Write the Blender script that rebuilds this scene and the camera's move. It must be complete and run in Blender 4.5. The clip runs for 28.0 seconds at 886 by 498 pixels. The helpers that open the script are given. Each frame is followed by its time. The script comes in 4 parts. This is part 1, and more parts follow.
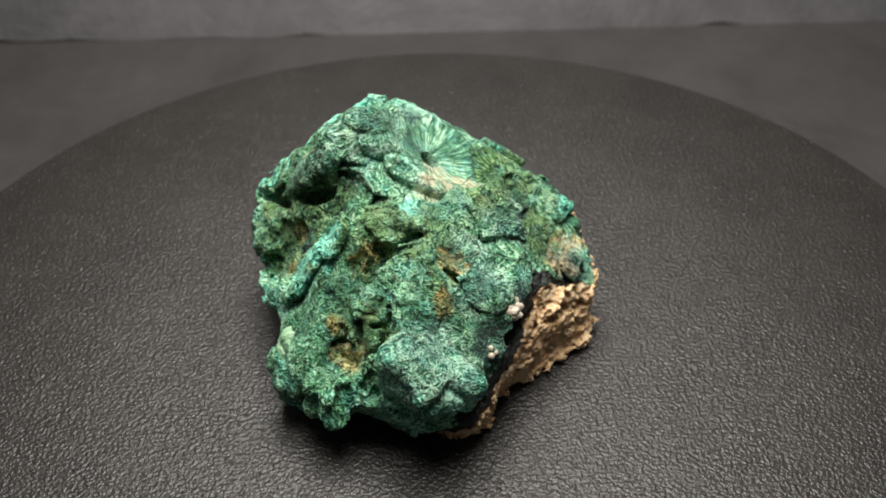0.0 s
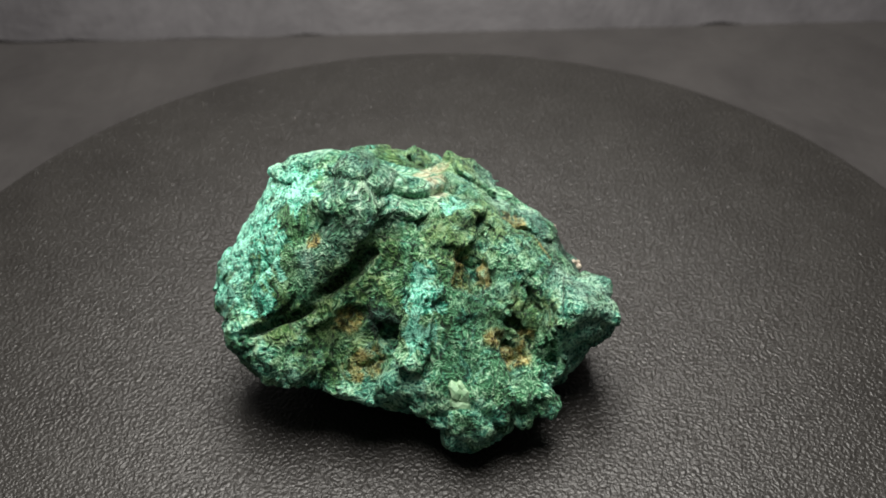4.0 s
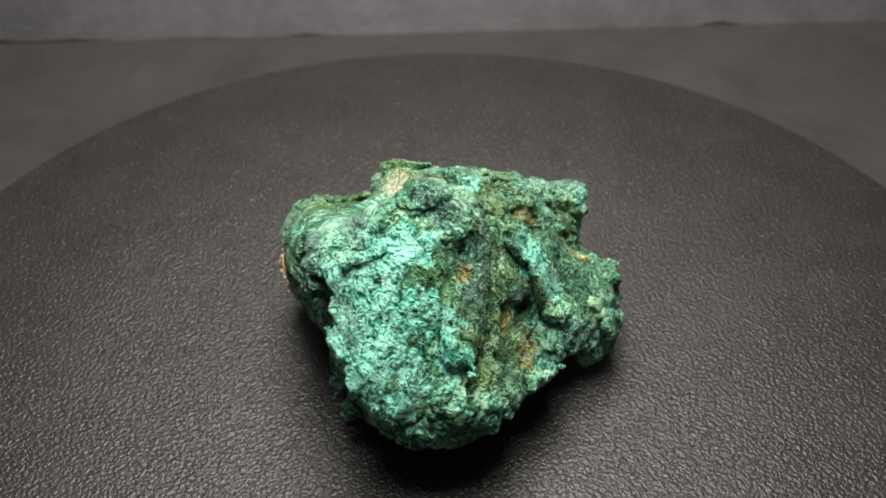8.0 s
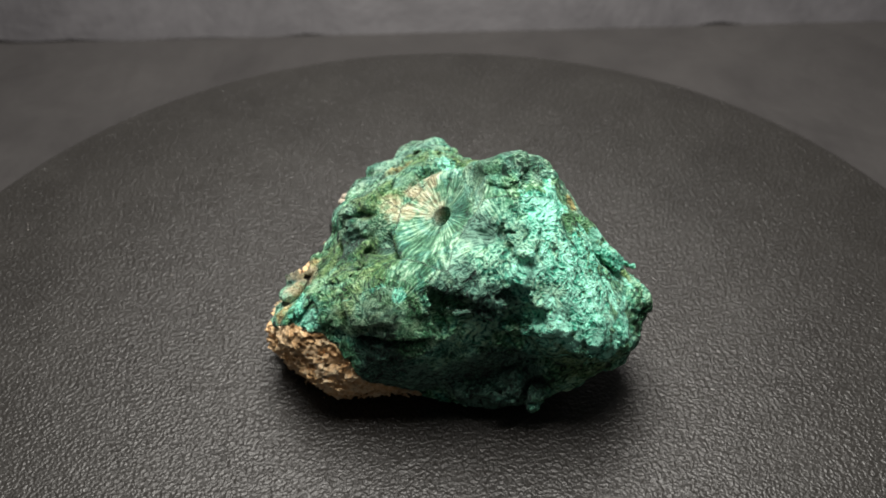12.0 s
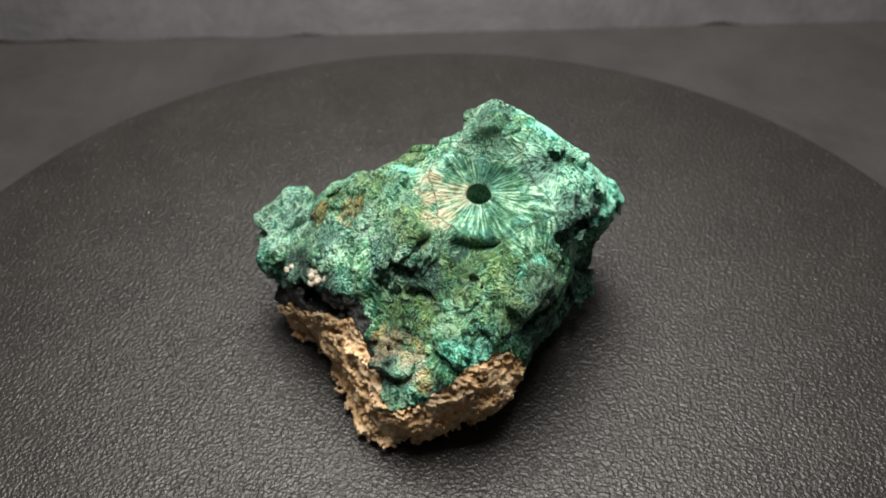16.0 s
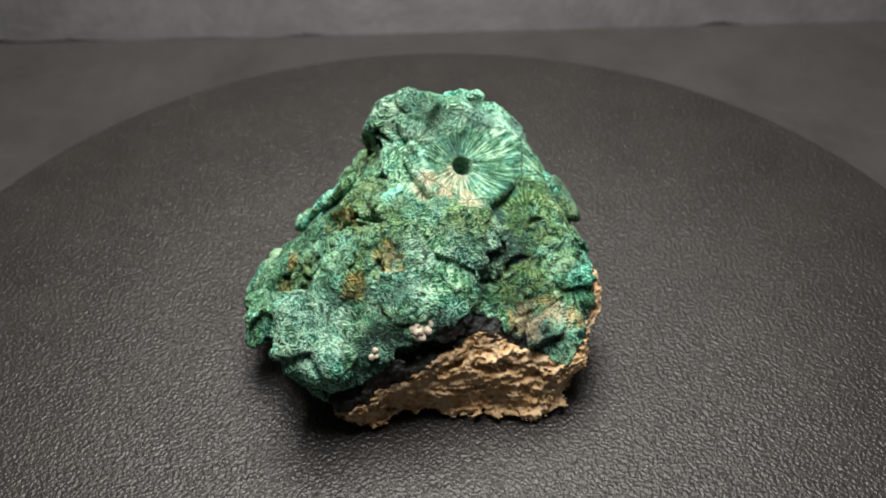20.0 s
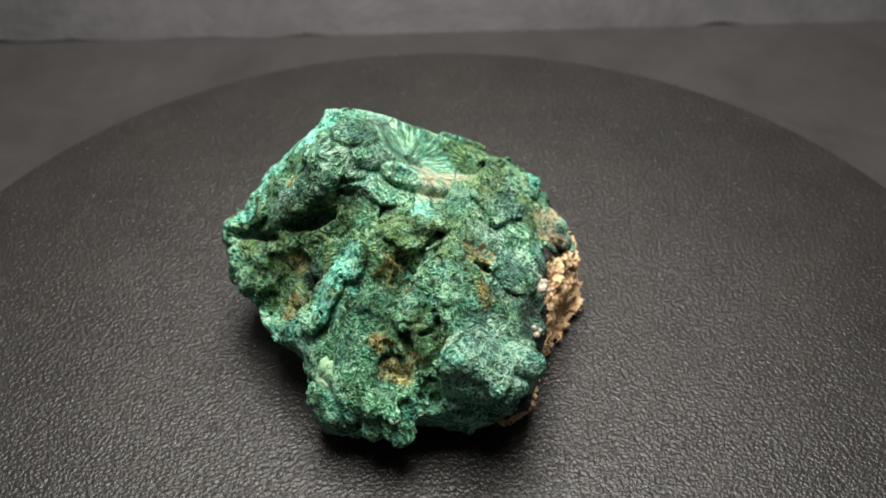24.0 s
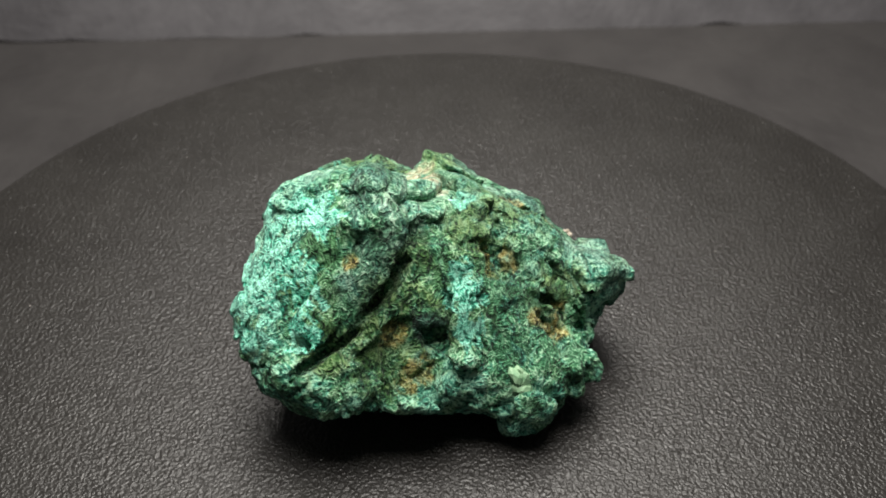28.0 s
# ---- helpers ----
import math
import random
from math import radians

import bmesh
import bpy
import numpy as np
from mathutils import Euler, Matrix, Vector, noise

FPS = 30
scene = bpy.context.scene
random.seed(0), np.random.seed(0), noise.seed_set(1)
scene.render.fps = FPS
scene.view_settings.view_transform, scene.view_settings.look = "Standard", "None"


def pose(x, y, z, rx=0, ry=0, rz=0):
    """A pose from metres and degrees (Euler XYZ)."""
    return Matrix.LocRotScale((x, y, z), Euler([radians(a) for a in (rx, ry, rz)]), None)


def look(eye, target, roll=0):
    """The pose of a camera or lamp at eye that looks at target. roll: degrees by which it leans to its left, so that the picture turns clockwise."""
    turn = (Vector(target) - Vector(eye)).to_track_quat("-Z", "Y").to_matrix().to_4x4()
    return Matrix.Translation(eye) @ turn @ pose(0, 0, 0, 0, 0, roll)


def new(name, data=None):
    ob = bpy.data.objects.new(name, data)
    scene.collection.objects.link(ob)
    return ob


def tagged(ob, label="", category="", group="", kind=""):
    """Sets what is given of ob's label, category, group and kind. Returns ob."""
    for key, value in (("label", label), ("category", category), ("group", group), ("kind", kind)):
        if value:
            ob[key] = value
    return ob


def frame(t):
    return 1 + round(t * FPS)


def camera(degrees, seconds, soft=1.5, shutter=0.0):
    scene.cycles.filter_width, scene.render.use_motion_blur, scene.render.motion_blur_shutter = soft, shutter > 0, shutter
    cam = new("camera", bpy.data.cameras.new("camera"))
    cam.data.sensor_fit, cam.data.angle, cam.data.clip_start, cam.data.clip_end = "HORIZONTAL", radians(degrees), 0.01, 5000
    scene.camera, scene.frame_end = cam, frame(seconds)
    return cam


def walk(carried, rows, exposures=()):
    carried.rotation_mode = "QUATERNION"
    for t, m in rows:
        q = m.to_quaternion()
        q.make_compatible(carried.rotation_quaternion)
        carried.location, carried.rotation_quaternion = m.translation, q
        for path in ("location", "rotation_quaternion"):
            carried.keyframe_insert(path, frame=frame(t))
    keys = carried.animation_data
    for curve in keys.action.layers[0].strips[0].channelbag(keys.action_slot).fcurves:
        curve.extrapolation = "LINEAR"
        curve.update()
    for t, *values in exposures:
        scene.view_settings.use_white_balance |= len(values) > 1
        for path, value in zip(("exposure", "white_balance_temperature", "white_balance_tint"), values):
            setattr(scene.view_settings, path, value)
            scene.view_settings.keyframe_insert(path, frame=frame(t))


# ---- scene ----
cam = camera(47.5, 28.0, soft=1.8)
STAND = pose(0, -0.12462, 0.12069, 50.615, 0, -0.779) @ pose(0, 0, 0, 0, 0, -1.116)
walk(cam, [(0.0, STAND), (28.0, STAND)])
cam.data.dof.use_dof = True
cam.data.dof.focus_distance = 0.146
cam.data.dof.aperture_fstop = 28.0

# ---- light: one soft panel above the table, a dim room around it ----
world = bpy.data.worlds.new("dim_room")
scene.world = world
world.use_nodes = True
world.node_tree.nodes["Background"].inputs[0].default_value = (0.97, 0.95, 0.95, 1)
world.node_tree.nodes["Background"].inputs[1].default_value = 0.060


def panel_light(name, watts, size, eye, target, colour):
    data = bpy.data.lights.new(name, "AREA")
    data.shape, data.size, data.size_y, data.energy, data.color = "RECTANGLE", size[0], size[1], watts, colour
    ob = new(name, data)
    ob.matrix_world = look(eye, target)
    return ob


panel_light("overhead_panel", 2.80, (0.17, 0.30), (-0.002, 0.070, 0.32), (-0.002, 0.064, 0.0), (1.0, 0.96, 0.90))
scene.view_settings.exposure = 0.0


# ---- small tools ----
class Nodes:
    """A material's node tree, built line by line."""

    def __init__(self, name):
        self.mat = bpy.data.materials.new(name)
        self.mat.use_nodes = True
        self.tree = self.mat.node_tree
        self.bsdf = self.tree.nodes["Principled BSDF"]
        self.coord = self.add("ShaderNodeTexCoord").outputs["Object"]

    def add(self, kind):
        return self.tree.nodes.new(kind)

    def link(self, a, b):
        self.tree.links.new(a, b)

    def put(self, socket, value):
        if isinstance(value, bpy.types.NodeSocket):
            self.link(value, socket)
        else:
            socket.default_value = value

    def noise(self, scale, detail=4.0, rough=0.6, distort=0.0, vector=None):
        node = self.add("ShaderNodeTexNoise")
        self.put(node.inputs["Vector"], vector or self.coord)
        node.inputs["Scale"].default_value = scale
        node.inputs["Detail"].default_value = detail
        node.inputs["Roughness"].default_value = rough
        node.inputs["Distortion"].default_value = distort
        return node.outputs["Fac"]

    def cells(self, scale, feature="F1", vector=None, rand=1.0):
        node = self.add("ShaderNodeTexVoronoi")
        node.feature = feature
        self.put(node.inputs["Vector"], vector or self.coord)
        node.inputs["Scale"].default_value = scale
        node.inputs["Randomness"].default_value = rand
        return node.outputs["Distance"]

    def ramp(self, value, *stops):
        node = self.add("ShaderNodeValToRGB")
        els = node.color_ramp.elements
        while len(els) < len(stops):
            els.new(0.5)
        for el, (at, colour) in zip(els, stops):
            el.position = at
            el.color = (*colour, 1) if len(colour) == 3 else colour
        self.put(node.inputs[0], value)
        return node.outputs[0]

    def band(self, value, low, high):
        node = self.add("ShaderNodeMapRange")
        node.interpolation_type = "SMOOTHSTEP"
        self.put(node.inputs[0], value)
        node.inputs[1].default_value, node.inputs[2].default_value = low, high
        return node.outputs[0]

    def mix(self, a, b, fac):
        node = self.add("ShaderNodeMix")
        node.data_type = "RGBA"
        self.put(node.inputs[0], fac)
        self.put(node.inputs[6], (*a, 1) if isinstance(a, tuple) else a)
        self.put(node.inputs[7], (*b, 1) if isinstance(b, tuple) else b)
        return node.outputs[2]

    def math(self, how, a, b=0.0):
        node = self.add("ShaderNodeMath")
        node.operation = how
        self.put(node.inputs[0], a)
        self.put(node.inputs[1], b)
        return node.outputs[0]

    def attribute(self, name):
        node = self.add("ShaderNodeAttribute")
        node.attribute_name = name
        return node.outputs["Fac"]

    def bump(self, height, distance, strength=1.0, normal=None):
        node = self.add("ShaderNodeBump")
        self.put(node.inputs["Height"], height)
        node.inputs["Distance"].default_value = distance
        node.inputs["Strength"].default_value = strength
        if normal is not None:
            self.link(normal, node.inputs["Normal"])
        return node.outputs[0]

    def finish(self, colour, rough, normal=None, specular=0.5, metallic=0.0, sheen=0.0):
        self.put(self.bsdf.inputs["Base Color"], (*colour, 1) if isinstance(colour, tuple) else colour)
        self.put(self.bsdf.inputs["Roughness"], rough)
        self.put(self.bsdf.inputs["Specular IOR Level"], specular)
        self.put(self.bsdf.inputs["Metallic"], metallic)
        self.put(self.bsdf.inputs["Sheen Weight"], sheen)
        self.put(self.bsdf.inputs["Sheen Roughness"], 0.45)
        if normal is not None:
            self.link(normal, self.bsdf.inputs["Normal"])
        return self.mat


def part(name, bm, material, parent=None, label="", smooth=True):
    me = bpy.data.meshes.new(name)
    bm.to_mesh(me)
    bm.free()
    me.materials.append(material)
    if smooth:
        me.polygons.foreach_set("use_smooth", [True] * len(me.polygons))
    ob = new(name, me)
    ob.parent = parent
    return tagged(ob, label)


# ---- materials ----
def make_vinyl():
    n = Nodes("pebbled_black_vinyl")
    pebble = n.noise(1650.0, 1.0, 0.5, 0.5)
    fine = n.noise(2600.0, 2.0, 0.5)
    h = n.math("ADD", pebble, n.math("MULTIPLY", fine, 0.12))
    wear = n.noise(45.0, 5.0, 0.6)
    colour = n.ramp(wear, (0.3, (0.0145, 0.0132, 0.0118)), (0.7, (0.0205, 0.0190, 0.0170)))
    rough = n.ramp(n.noise(90.0, 4.0), (0.3, (0.37, 0.37, 0.37)), (0.7, (0.45, 0.45, 0.45)))
    return n.finish(colour, rough, n.bump(h, 0.00031, 1.0), 0.50)


def make_slate(name, low, high):
    n = Nodes(name)
    cloud = n.noise(14.0, 6.0, 0.62, 0.6)
    streak = n.noise(60.0, 5.0, 0.6, 0.3)
    tone = n.math("ADD", n.math("MULTIPLY", cloud, 0.7), n.math("MULTIPLY", streak, 0.3))
    colour = n.ramp(tone, (0.32, low), (0.68, high))
    return n.finish(colour, 0.62, n.bump(tone, 0.004, 0.6), 0.4)


vinyl = make_vinyl()
slate_floor = make_slate("grey_slate_board", (0.024, 0.022, 0.022), (0.046, 0.043, 0.042))
slate_wall = make_slate("grey_slate_panel", (0.031, 0.029, 0.032), (0.090, 0.086, 0.092))
rubber = Nodes("black_plastic").finish((0.02, 0.02, 0.02), 0.5)


# ---- the place ----
def box(bm, lo, hi):
    made = bmesh.ops.create_cube(bm, size=1.0)["verts"]
    for v in made:
        v.co = Vector([a + (b - a) * (c + 0.5) for a, b, c in zip(lo, hi, v.co)])
    return made


FLOOR_Z = -0.030
WALL_Y = 0.168


def slate_slab(name, lo, hi, material, chip, axis, side, label, lean=Matrix(), gaps=()):
    """A slab of split slate; the edge that shows is chipped along its length."""
    bm = bmesh.new()
    box(bm, lo, hi)
    edges = [e for e in bm.edges if abs((e.verts[0].co - e.verts[1].co).x) > 0.1]
    bmesh.ops.subdivide_edges(bm, edges=edges, cuts=600, use_grid_fill=True)
    for v in bm.verts:
        if abs(v.co[axis] - side) < 1e-5:
            k = noise.fractal(Vector((v.co.x * 22.0, 3.0, v.co.z * 9.0)), 0.8, 2.0, 4)
            v.co[axis] += chip * (k - 1.0) + sum(h * math.exp(-((v.co.x - x) / w) ** 2) for x, w, h in gaps)
    ob = part(name, bm, material, None, "", False)
    ob.matrix_world = lean
    return tagged(ob, label, "", "", "structure")


slate_slab("ground", (-1.2, -1.4, FLOOR_Z - 0.012), (1.2, WALL_Y + 0.004, FLOOR_Z), slate_floor, 0.002, 1, WALL_Y + 0.004,
           "dark grey split slate board lying under the turntable")
slate_slab("wall_back", (-1.2, WALL_Y, FLOOR_Z + 0.0004), (1.2, WALL_Y + 0.012, 0.10), slate_wall, 0.0006, 2, FLOOR_Z + 0.0004,
           "dark grey split slate panel leaning behind the turntable",
           Matrix.Translation((0, WALL_Y, FLOOR_Z)) @ pose(0, 0, 0, -38) @ Matrix.Translation((0, -WALL_Y, -FLOOR_Z)),
           ((-0.142, 0.012, 0.0018), (-0.112, 0.012, 0.0010), (-0.038, 0.006, 0.0010), (0.094, 0.007, 0.0014)))


def lathe(profile, steps=160):
    """A turned solid from (radius, height) pairs, from the axis round to the axis."""
    bm = bmesh.new()
    rings = []
    for r, z in profile:
        if r < 1e-6:
            rings.append([bm.verts.new((0, 0, z))])
        else:
            rings.append([bm.verts.new((r * math.cos(2 * math.pi * i / steps), r * math.sin(2 * math.pi * i / steps), z)) for i in range(steps)])
    for a, b in zip(rings, rings[1:]):
        for i in range(steps):
            j = (i + 1) % steps
            ring = [a[i % len(a)], b[i % len(b)], b[j % len(b)], a[j % len(a)]]
            ring = [v for k, v in enumerate(ring) if v not in ring[:k]]
            if len(ring) > 2:
                bm.faces.new(ring)
    bmesh.ops.recalc_face_normals(bm, faces=bm.faces)
    return bm


turntable = tagged(new("turntable"), "round black turntable with a pebbled vinyl top on the slate board", "turntable")
part("platter", lathe([(0, 0), (0.05, 0), (0.0985, 0), (0.0994, -0.0003), (0.1, -0.0010), (0.1, -0.0070), (0.0990, -0.008), (0, -0.008)]), vinyl, turntable,
     "pebbled black vinyl top plate")
part("base_drum", lathe([(0, -0.008), (0.085, -0.008), (0.085, FLOOR_Z + 0.001), (0.084, FLOOR_Z), (0, FLOOR_Z)]), rubber, turntable)


# ---- the mineral specimen: a solid of many lumps, in millimetres ----
def smooth_noise(p, seed, octaves=1, gain=0.5):
    """Gradient noise at points p (already scaled), summed over octaves, about -1 to 1."""
    total, amp = np.zeros(len(p), np.float32), 1.0
    table = np.random.RandomState(seed)
    perm = table.permutation(256).astype(np.int32)
    grads = table.normal(size=(256, 3)).astype(np.float32)
    grads /= np.linalg.norm(grads, axis=1)[:, None]
    q = p.astype(np.float32)
    for _ in range(octaves):
        cell = np.floor(q).astype(np.int32)
        f = q - cell
        u = f * f * f * (f * (f * 6 - 15) + 10)
        value = np.zeros(len(p), np.float32)
        for dx in (0, 1):
            for dy in (0, 1):
                for dz in (0, 1):
                    h = perm[(perm[(perm[(cell[:, 0] + dx) & 255] + cell[:, 1] + dy) & 255] + cell[:, 2] + dz) & 255]
                    g = grads[h]
                    dot = g[:, 0] * (f[:, 0] - dx) + g[:, 1] * (f[:, 1] - dy) + g[:, 2] * (f[:, 2] - dz)
                    w = (u[:, 0] if dx else 1 - u[:, 0]) * (u[:, 1] if dy else 1 - u[:, 1]) * (u[:, 2] if dz else 1 - u[:, 2])
                    value += w * dot
        total += amp * 1.6 * value
        q = q * 2.03 + 17.3
        amp *= gain
    return total


class Lumps:
    """Ellipsoids that melt into one another: centre, half axes and turn of each."""

    def __init__(self, melt, blocky=False):
        self.melt, self.blocky, self.items = melt, blocky, []

    def lump(self, x, y, z, a, b, c, rx=0, ry=0, rz=0):
        turn = np.array(Euler([radians(v) for v in (rx, ry, rz)]).to_matrix(), np.float32)
        half = np.array((a, b, c), np.float32)
        self.items.append((np.array((x, y, z), np.float32), turn / half[None, :], float((a * b * c) ** (1 / 3))))

    def rod(self, start, end, width, depth, out):
        """A long lump from start to end, so wide along the face and so deep along the outward way."""
        start, end = Vector(start), Vector(end)
        along = (end - start).normalized()
        across = along.cross(Vector(out)).normalized()
        turn = np.array(Matrix((along, across, across.cross(along))).transposed(), np.float32)
        half = np.array(((end - start).length / 2, width, depth), np.float32)
        self.items.append((np.array((start + end) / 2, np.float32), turn / half[None, :], float(np.cbrt(half.prod())) * 0.8))

    def disc(self, centre, out, radius, depth):
        """A round plate that faces out, so thick to either side of its centre."""
        turn = np.array(Vector(out).to_track_quat("Z", "Y").to_matrix(), np.float32)
        half = np.array((radius, radius, depth), np.float32)
        self.items.append((np.array(centre, np.float32), turn / half[None, :], float(np.cbrt(half.prod())) * 0.8))

    def field(self, p):
        """Distance to the molten whole, and to the nearest and second nearest lump alone."""
        total = np.zeros(len(p), np.float32)
        first = np.full(len(p), 50.0, np.float32)
        second = np.full(len(p), 50.0, np.float32)
        low, high = p.min(0) - 6.0, p.max(0) + 6.0
        for centre, squeeze, size in self.items:
            reach = 1.0 / np.linalg.norm(squeeze, axis=0).min()
            if (centre + reach < low).any() or (centre - reach > high).any():
                continue
            q = (p - centre) @ squeeze
            q *= q
            reach = np.sqrt(np.sqrt(np.einsum("ij,ij->i", q, q))) if self.blocky else np.sqrt(q.sum(1))
            d = (reach - 1.0) * size
            total += np.exp(np.clip(-d * self.melt, -40, 40))
            second = np.minimum(second, np.maximum(first, d))
            first = np.minimum(first, d)
        return -np.log(total + 1e-18) / self.melt, first, second


STEP = 0.265
body = Lumps(0.7)
body.lump(1.2, 0.4, 1.6, 1.7, 15.0, 20.5, -65, -89, 60)
body.lump(-5.6, -12.6, 1.6, 1.5, 5.8, 12.2, -165, -90, 139)
body.lump(12.1, -11.5, 2.8, 1.6, 2.0, 12.0, 92, -22, 127)
body.lump(-0.6, 12.2, 3.5, 2.4, 3.9, 13.3, 96, -67, -100)
body.lump(20.7, -3.7, 4.0, 1.7, 2.0, 2.7, 93, -25, -65)
body.lump(-0.7, -19.7, 4.1, 1.6, 2.0, 4.9, 85, -59, 72)
body.lump(-18.5, 10.3, 4.6, 1.9, 2.1, 5.0, -146, -59, -59)
body.lump(4.8, -21.3, 4.8, 1.8, 1.9, 2.9, -31, 20, -168)
body.lump(-19.4, 0.9, 4.8, 2.0, 6.1, 12.2, 85, 46, 177)
body.lump(-7.8, 18.3, 4.8, 2.4, 4.1, 6.6, 64, -40, -91)
body.lump(-16.9, 16.2, 4.9, 1.6, 5.4, 7.3, 146, 56, 138)
body.lump(23.1, 2.6, 5.1, 2.1, 3.0, 5.3, 54, -10, -167)
body.lump(-0.8, 17.9, 5.7, 1.5, 3.2, 4.0, -59, -36, -122)
body.lump(13.4, -9.6, 6.0, 3.2, 5.6, 15.1, 84, -30, 140)
body.lump(-8.9, -19.8, 6.3, 3.0, 6.7, 12.8, 95, -41, 70)
body.lump(-21.3, -15.5, 8.4, 2.0, 2.4, 4.2, 117, -56, -172)
body.lump(18.7, 13.3, 8.4, 1.2, 2.0, 2.7, -42, -31, -154)
body.lump(-0.5, -25.1, 8.6, 1.4, 2.8, 4.5, 1, -33, 93)
body.lump(-15.3, 21.5, 8.8, 1.5, 3.4, 7.7, 128, 29, 95)
body.lump(-17.8, -11.7, 9.2, 5.1, 6.5, 13.4, -90, 30, -168)
body.lump(-23.5, 1.3, 9.7, 1.8, 4.2, 5.3, 51, 46, 168)
body.lump(-10.0, 21.0, 9.7, 1.7, 2.0, 5.9, -128, -38, -75)
body.lump(20.3, -3.7, 9.9, 2.0, 2.6, 3.6, 137, 19, 142)
body.lump(14.9, 7.9, 10.2, 7.9, 9.5, 13.4, 62, -32, -123)
body.lump(2.5, 18.1, 10.4, 1.9, 6.5, 15.3, 75, -25, -96)
body.lump(-13.4, -22.4, 10.8, 1.5, 2.3, 3.5, 41, 56, 62)
body.lump(-23.3, -4.7, 12.1, 1.3, 2.2, 3.1, -75, 17, -137)
body.lump(22.8, 6.2, 12.1, 1.7, 2.2, 3.5, 55, 1, -168)
body.lump(-6.6, -23.4, 12.6, 1.7, 3.1, 6.2, -70, 21, -122)
body.lump(2.1, -26.1, 12.7, 1.5, 2.2, 2.5, -111, -49, 80)
body.lump(20.6, 12.1, 12.8, 1.4, 1.9, 2.2, -54, 6, -148)
body.lump(-23.0, 13.5, 12.9, 5.6, 6.8, 9.2, -93, 34, -179)
body.lump(5.8, -17.2, 13.5, 4.7, 7.9, 14.3, -79, 21, 146)
body.lump(-2.6, -26.6, 14.9, 1.3, 1.5, 2.3, 48, 51, -125)
body.lump(-4.2, 1.1, 15.5, 13.9, 17.0, 23.4, 56, -67, -124)
body.lump(4.6, -23.3, 16.0, 1.2, 2.1, 3.8, 65, 50, 135)
body.lump(-10.2, -16.3, 16.5, 2.4, 6.2, 7.3, -71, -24, -129)
body.lump(-24.2, 20.1, 16.5, 1.6, 2.7, 5.5, -114, -12, 146)
body.lump(12.8, -7.3, 16.7, 2.0, 3.8, 14.4, -64, 32, 145)
body.lump(-18.2, 24.0, 16.9, 2.1, 2.8, 3.7, 116, -6, -73)
body.lump(-8.1, -20.0, 17.6, 1.9, 2.3, 6.8, 73, -16, -142)
body.lump(-3.6, -24.1, 17.9, 2.1, 2.6, 3.8, -165, -68, -124)
body.lump(19.2, 10.0, 17.9, 1.5, 2.1, 3.8, -149, 36, -166)
body.lump(10.6, 18.2, 18.1, 1.4, 3.2, 3.7, 8, -13, -121)
body.lump(4.2, 20.2, 19.7, 1.8, 4.6, 6.2, -108, -2, 85)
body.lump(14.7, 2.3, 20.1, 1.8, 6.6, 9.6, 95, 44, 157)
body.lump(-8.4, 22.9, 20.5, 1.9, 4.8, 11.1, -50, -18, -114)
body.lump(-14.7, -7.3, 21.4, 2.1, 5.1, 17.8, 35, -40, -161)
body.lump(-4.4, -16.8, 21.4, 1.7, 2.9, 3.4, -47, -37, -112)
body.lump(-22.4, 19.2, 21.5, 1.4, 3.9, 5.3, 89, -38, 149)
body.lump(9.6, -9.0, 22.0, 1.8, 3.9, 9.2, 47, 48, 136)
body.lump(-19.7, 6.6, 23.1, 1.8, 6.9, 11.9, -20, -34, -156)
body.lump(10.8, 9.2, 23.2, 2.1, 3.7, 6.3, 142, 56, 109)
body.lump(-2.3, -15.0, 23.5, 2.4, 4.0, 10.7, 19, -61, -110)
body.lump(6.9, 16.3, 25.2, 3.0, 4.9, 15.2, 54, 42, -135)
body.lump(7.2, 1.8, 26.8, 1.6, 3.1, 7.9, 47, 22, -127)
body.lump(-20.4, 9.8, 27.1, 1.7, 3.4, 11.8, -30, -41, 175)
body.lump(4.4, -5.1, 27.9, 1.4, 3.9, 6.2, -83, 46, 132)
body.lump(-13.3, 17.0, 28.2, 4.3, 8.8, 12.1, 2, -49, 124)
body.lump(-7.0, 22.4, 28.5, 1.5, 2.5, 3.4, 133, -24, 93)
body.lump(-7.0, -6.0, 28.6, 1.5, 2.4, 4.7, 45, 49, 46)
body.lump(0.6, 12.9, 29.9, 2.3, 3.4, 7.4, 69, -60, -124)
body.lump(-6.6, 1.0, 31.0, 1.7, 3.7, 11.1, 40, 63, -181)
body.lump(-4.2, 7.6, 32.3, 2.3, 3.6, 5.2, -72, 23, -139)
body.lump(-11.3, 5.5, 33.8, 2.3, 4.5, 6.2, 136, -21, -84)
body.lump(-5.3, 12.4, 34.0, 1.8, 2.3, 5.3, -85, 2, -140)
body.lump(-28.2, 17.5, 18.9, 2.4, 2.4, 2.0)


class Swells:
    """Broad swellings and dents of the mass: place, and millimetres by which the face moves out."""

    def __init__(self, reach):
        self.reach, self.items = reach, []

    def at(self, x, y, z, by):
        self.items.append((np.array((x, y, z), np.float32), by))

    def field(self, p):
        total = np.zeros(len(p), np.float32)
        low, high = p.min(0) - 2.6 * self.reach, p.max(0) + 2.6 * self.reach
        for centre, by in self.items:
            if (centre > low).all() and (centre < high).all():
                rel = p - centre
                total += by * np.exp(np.einsum("ij,ij->i", rel, rel) * (-0.5 / self.reach ** 2))
        return total


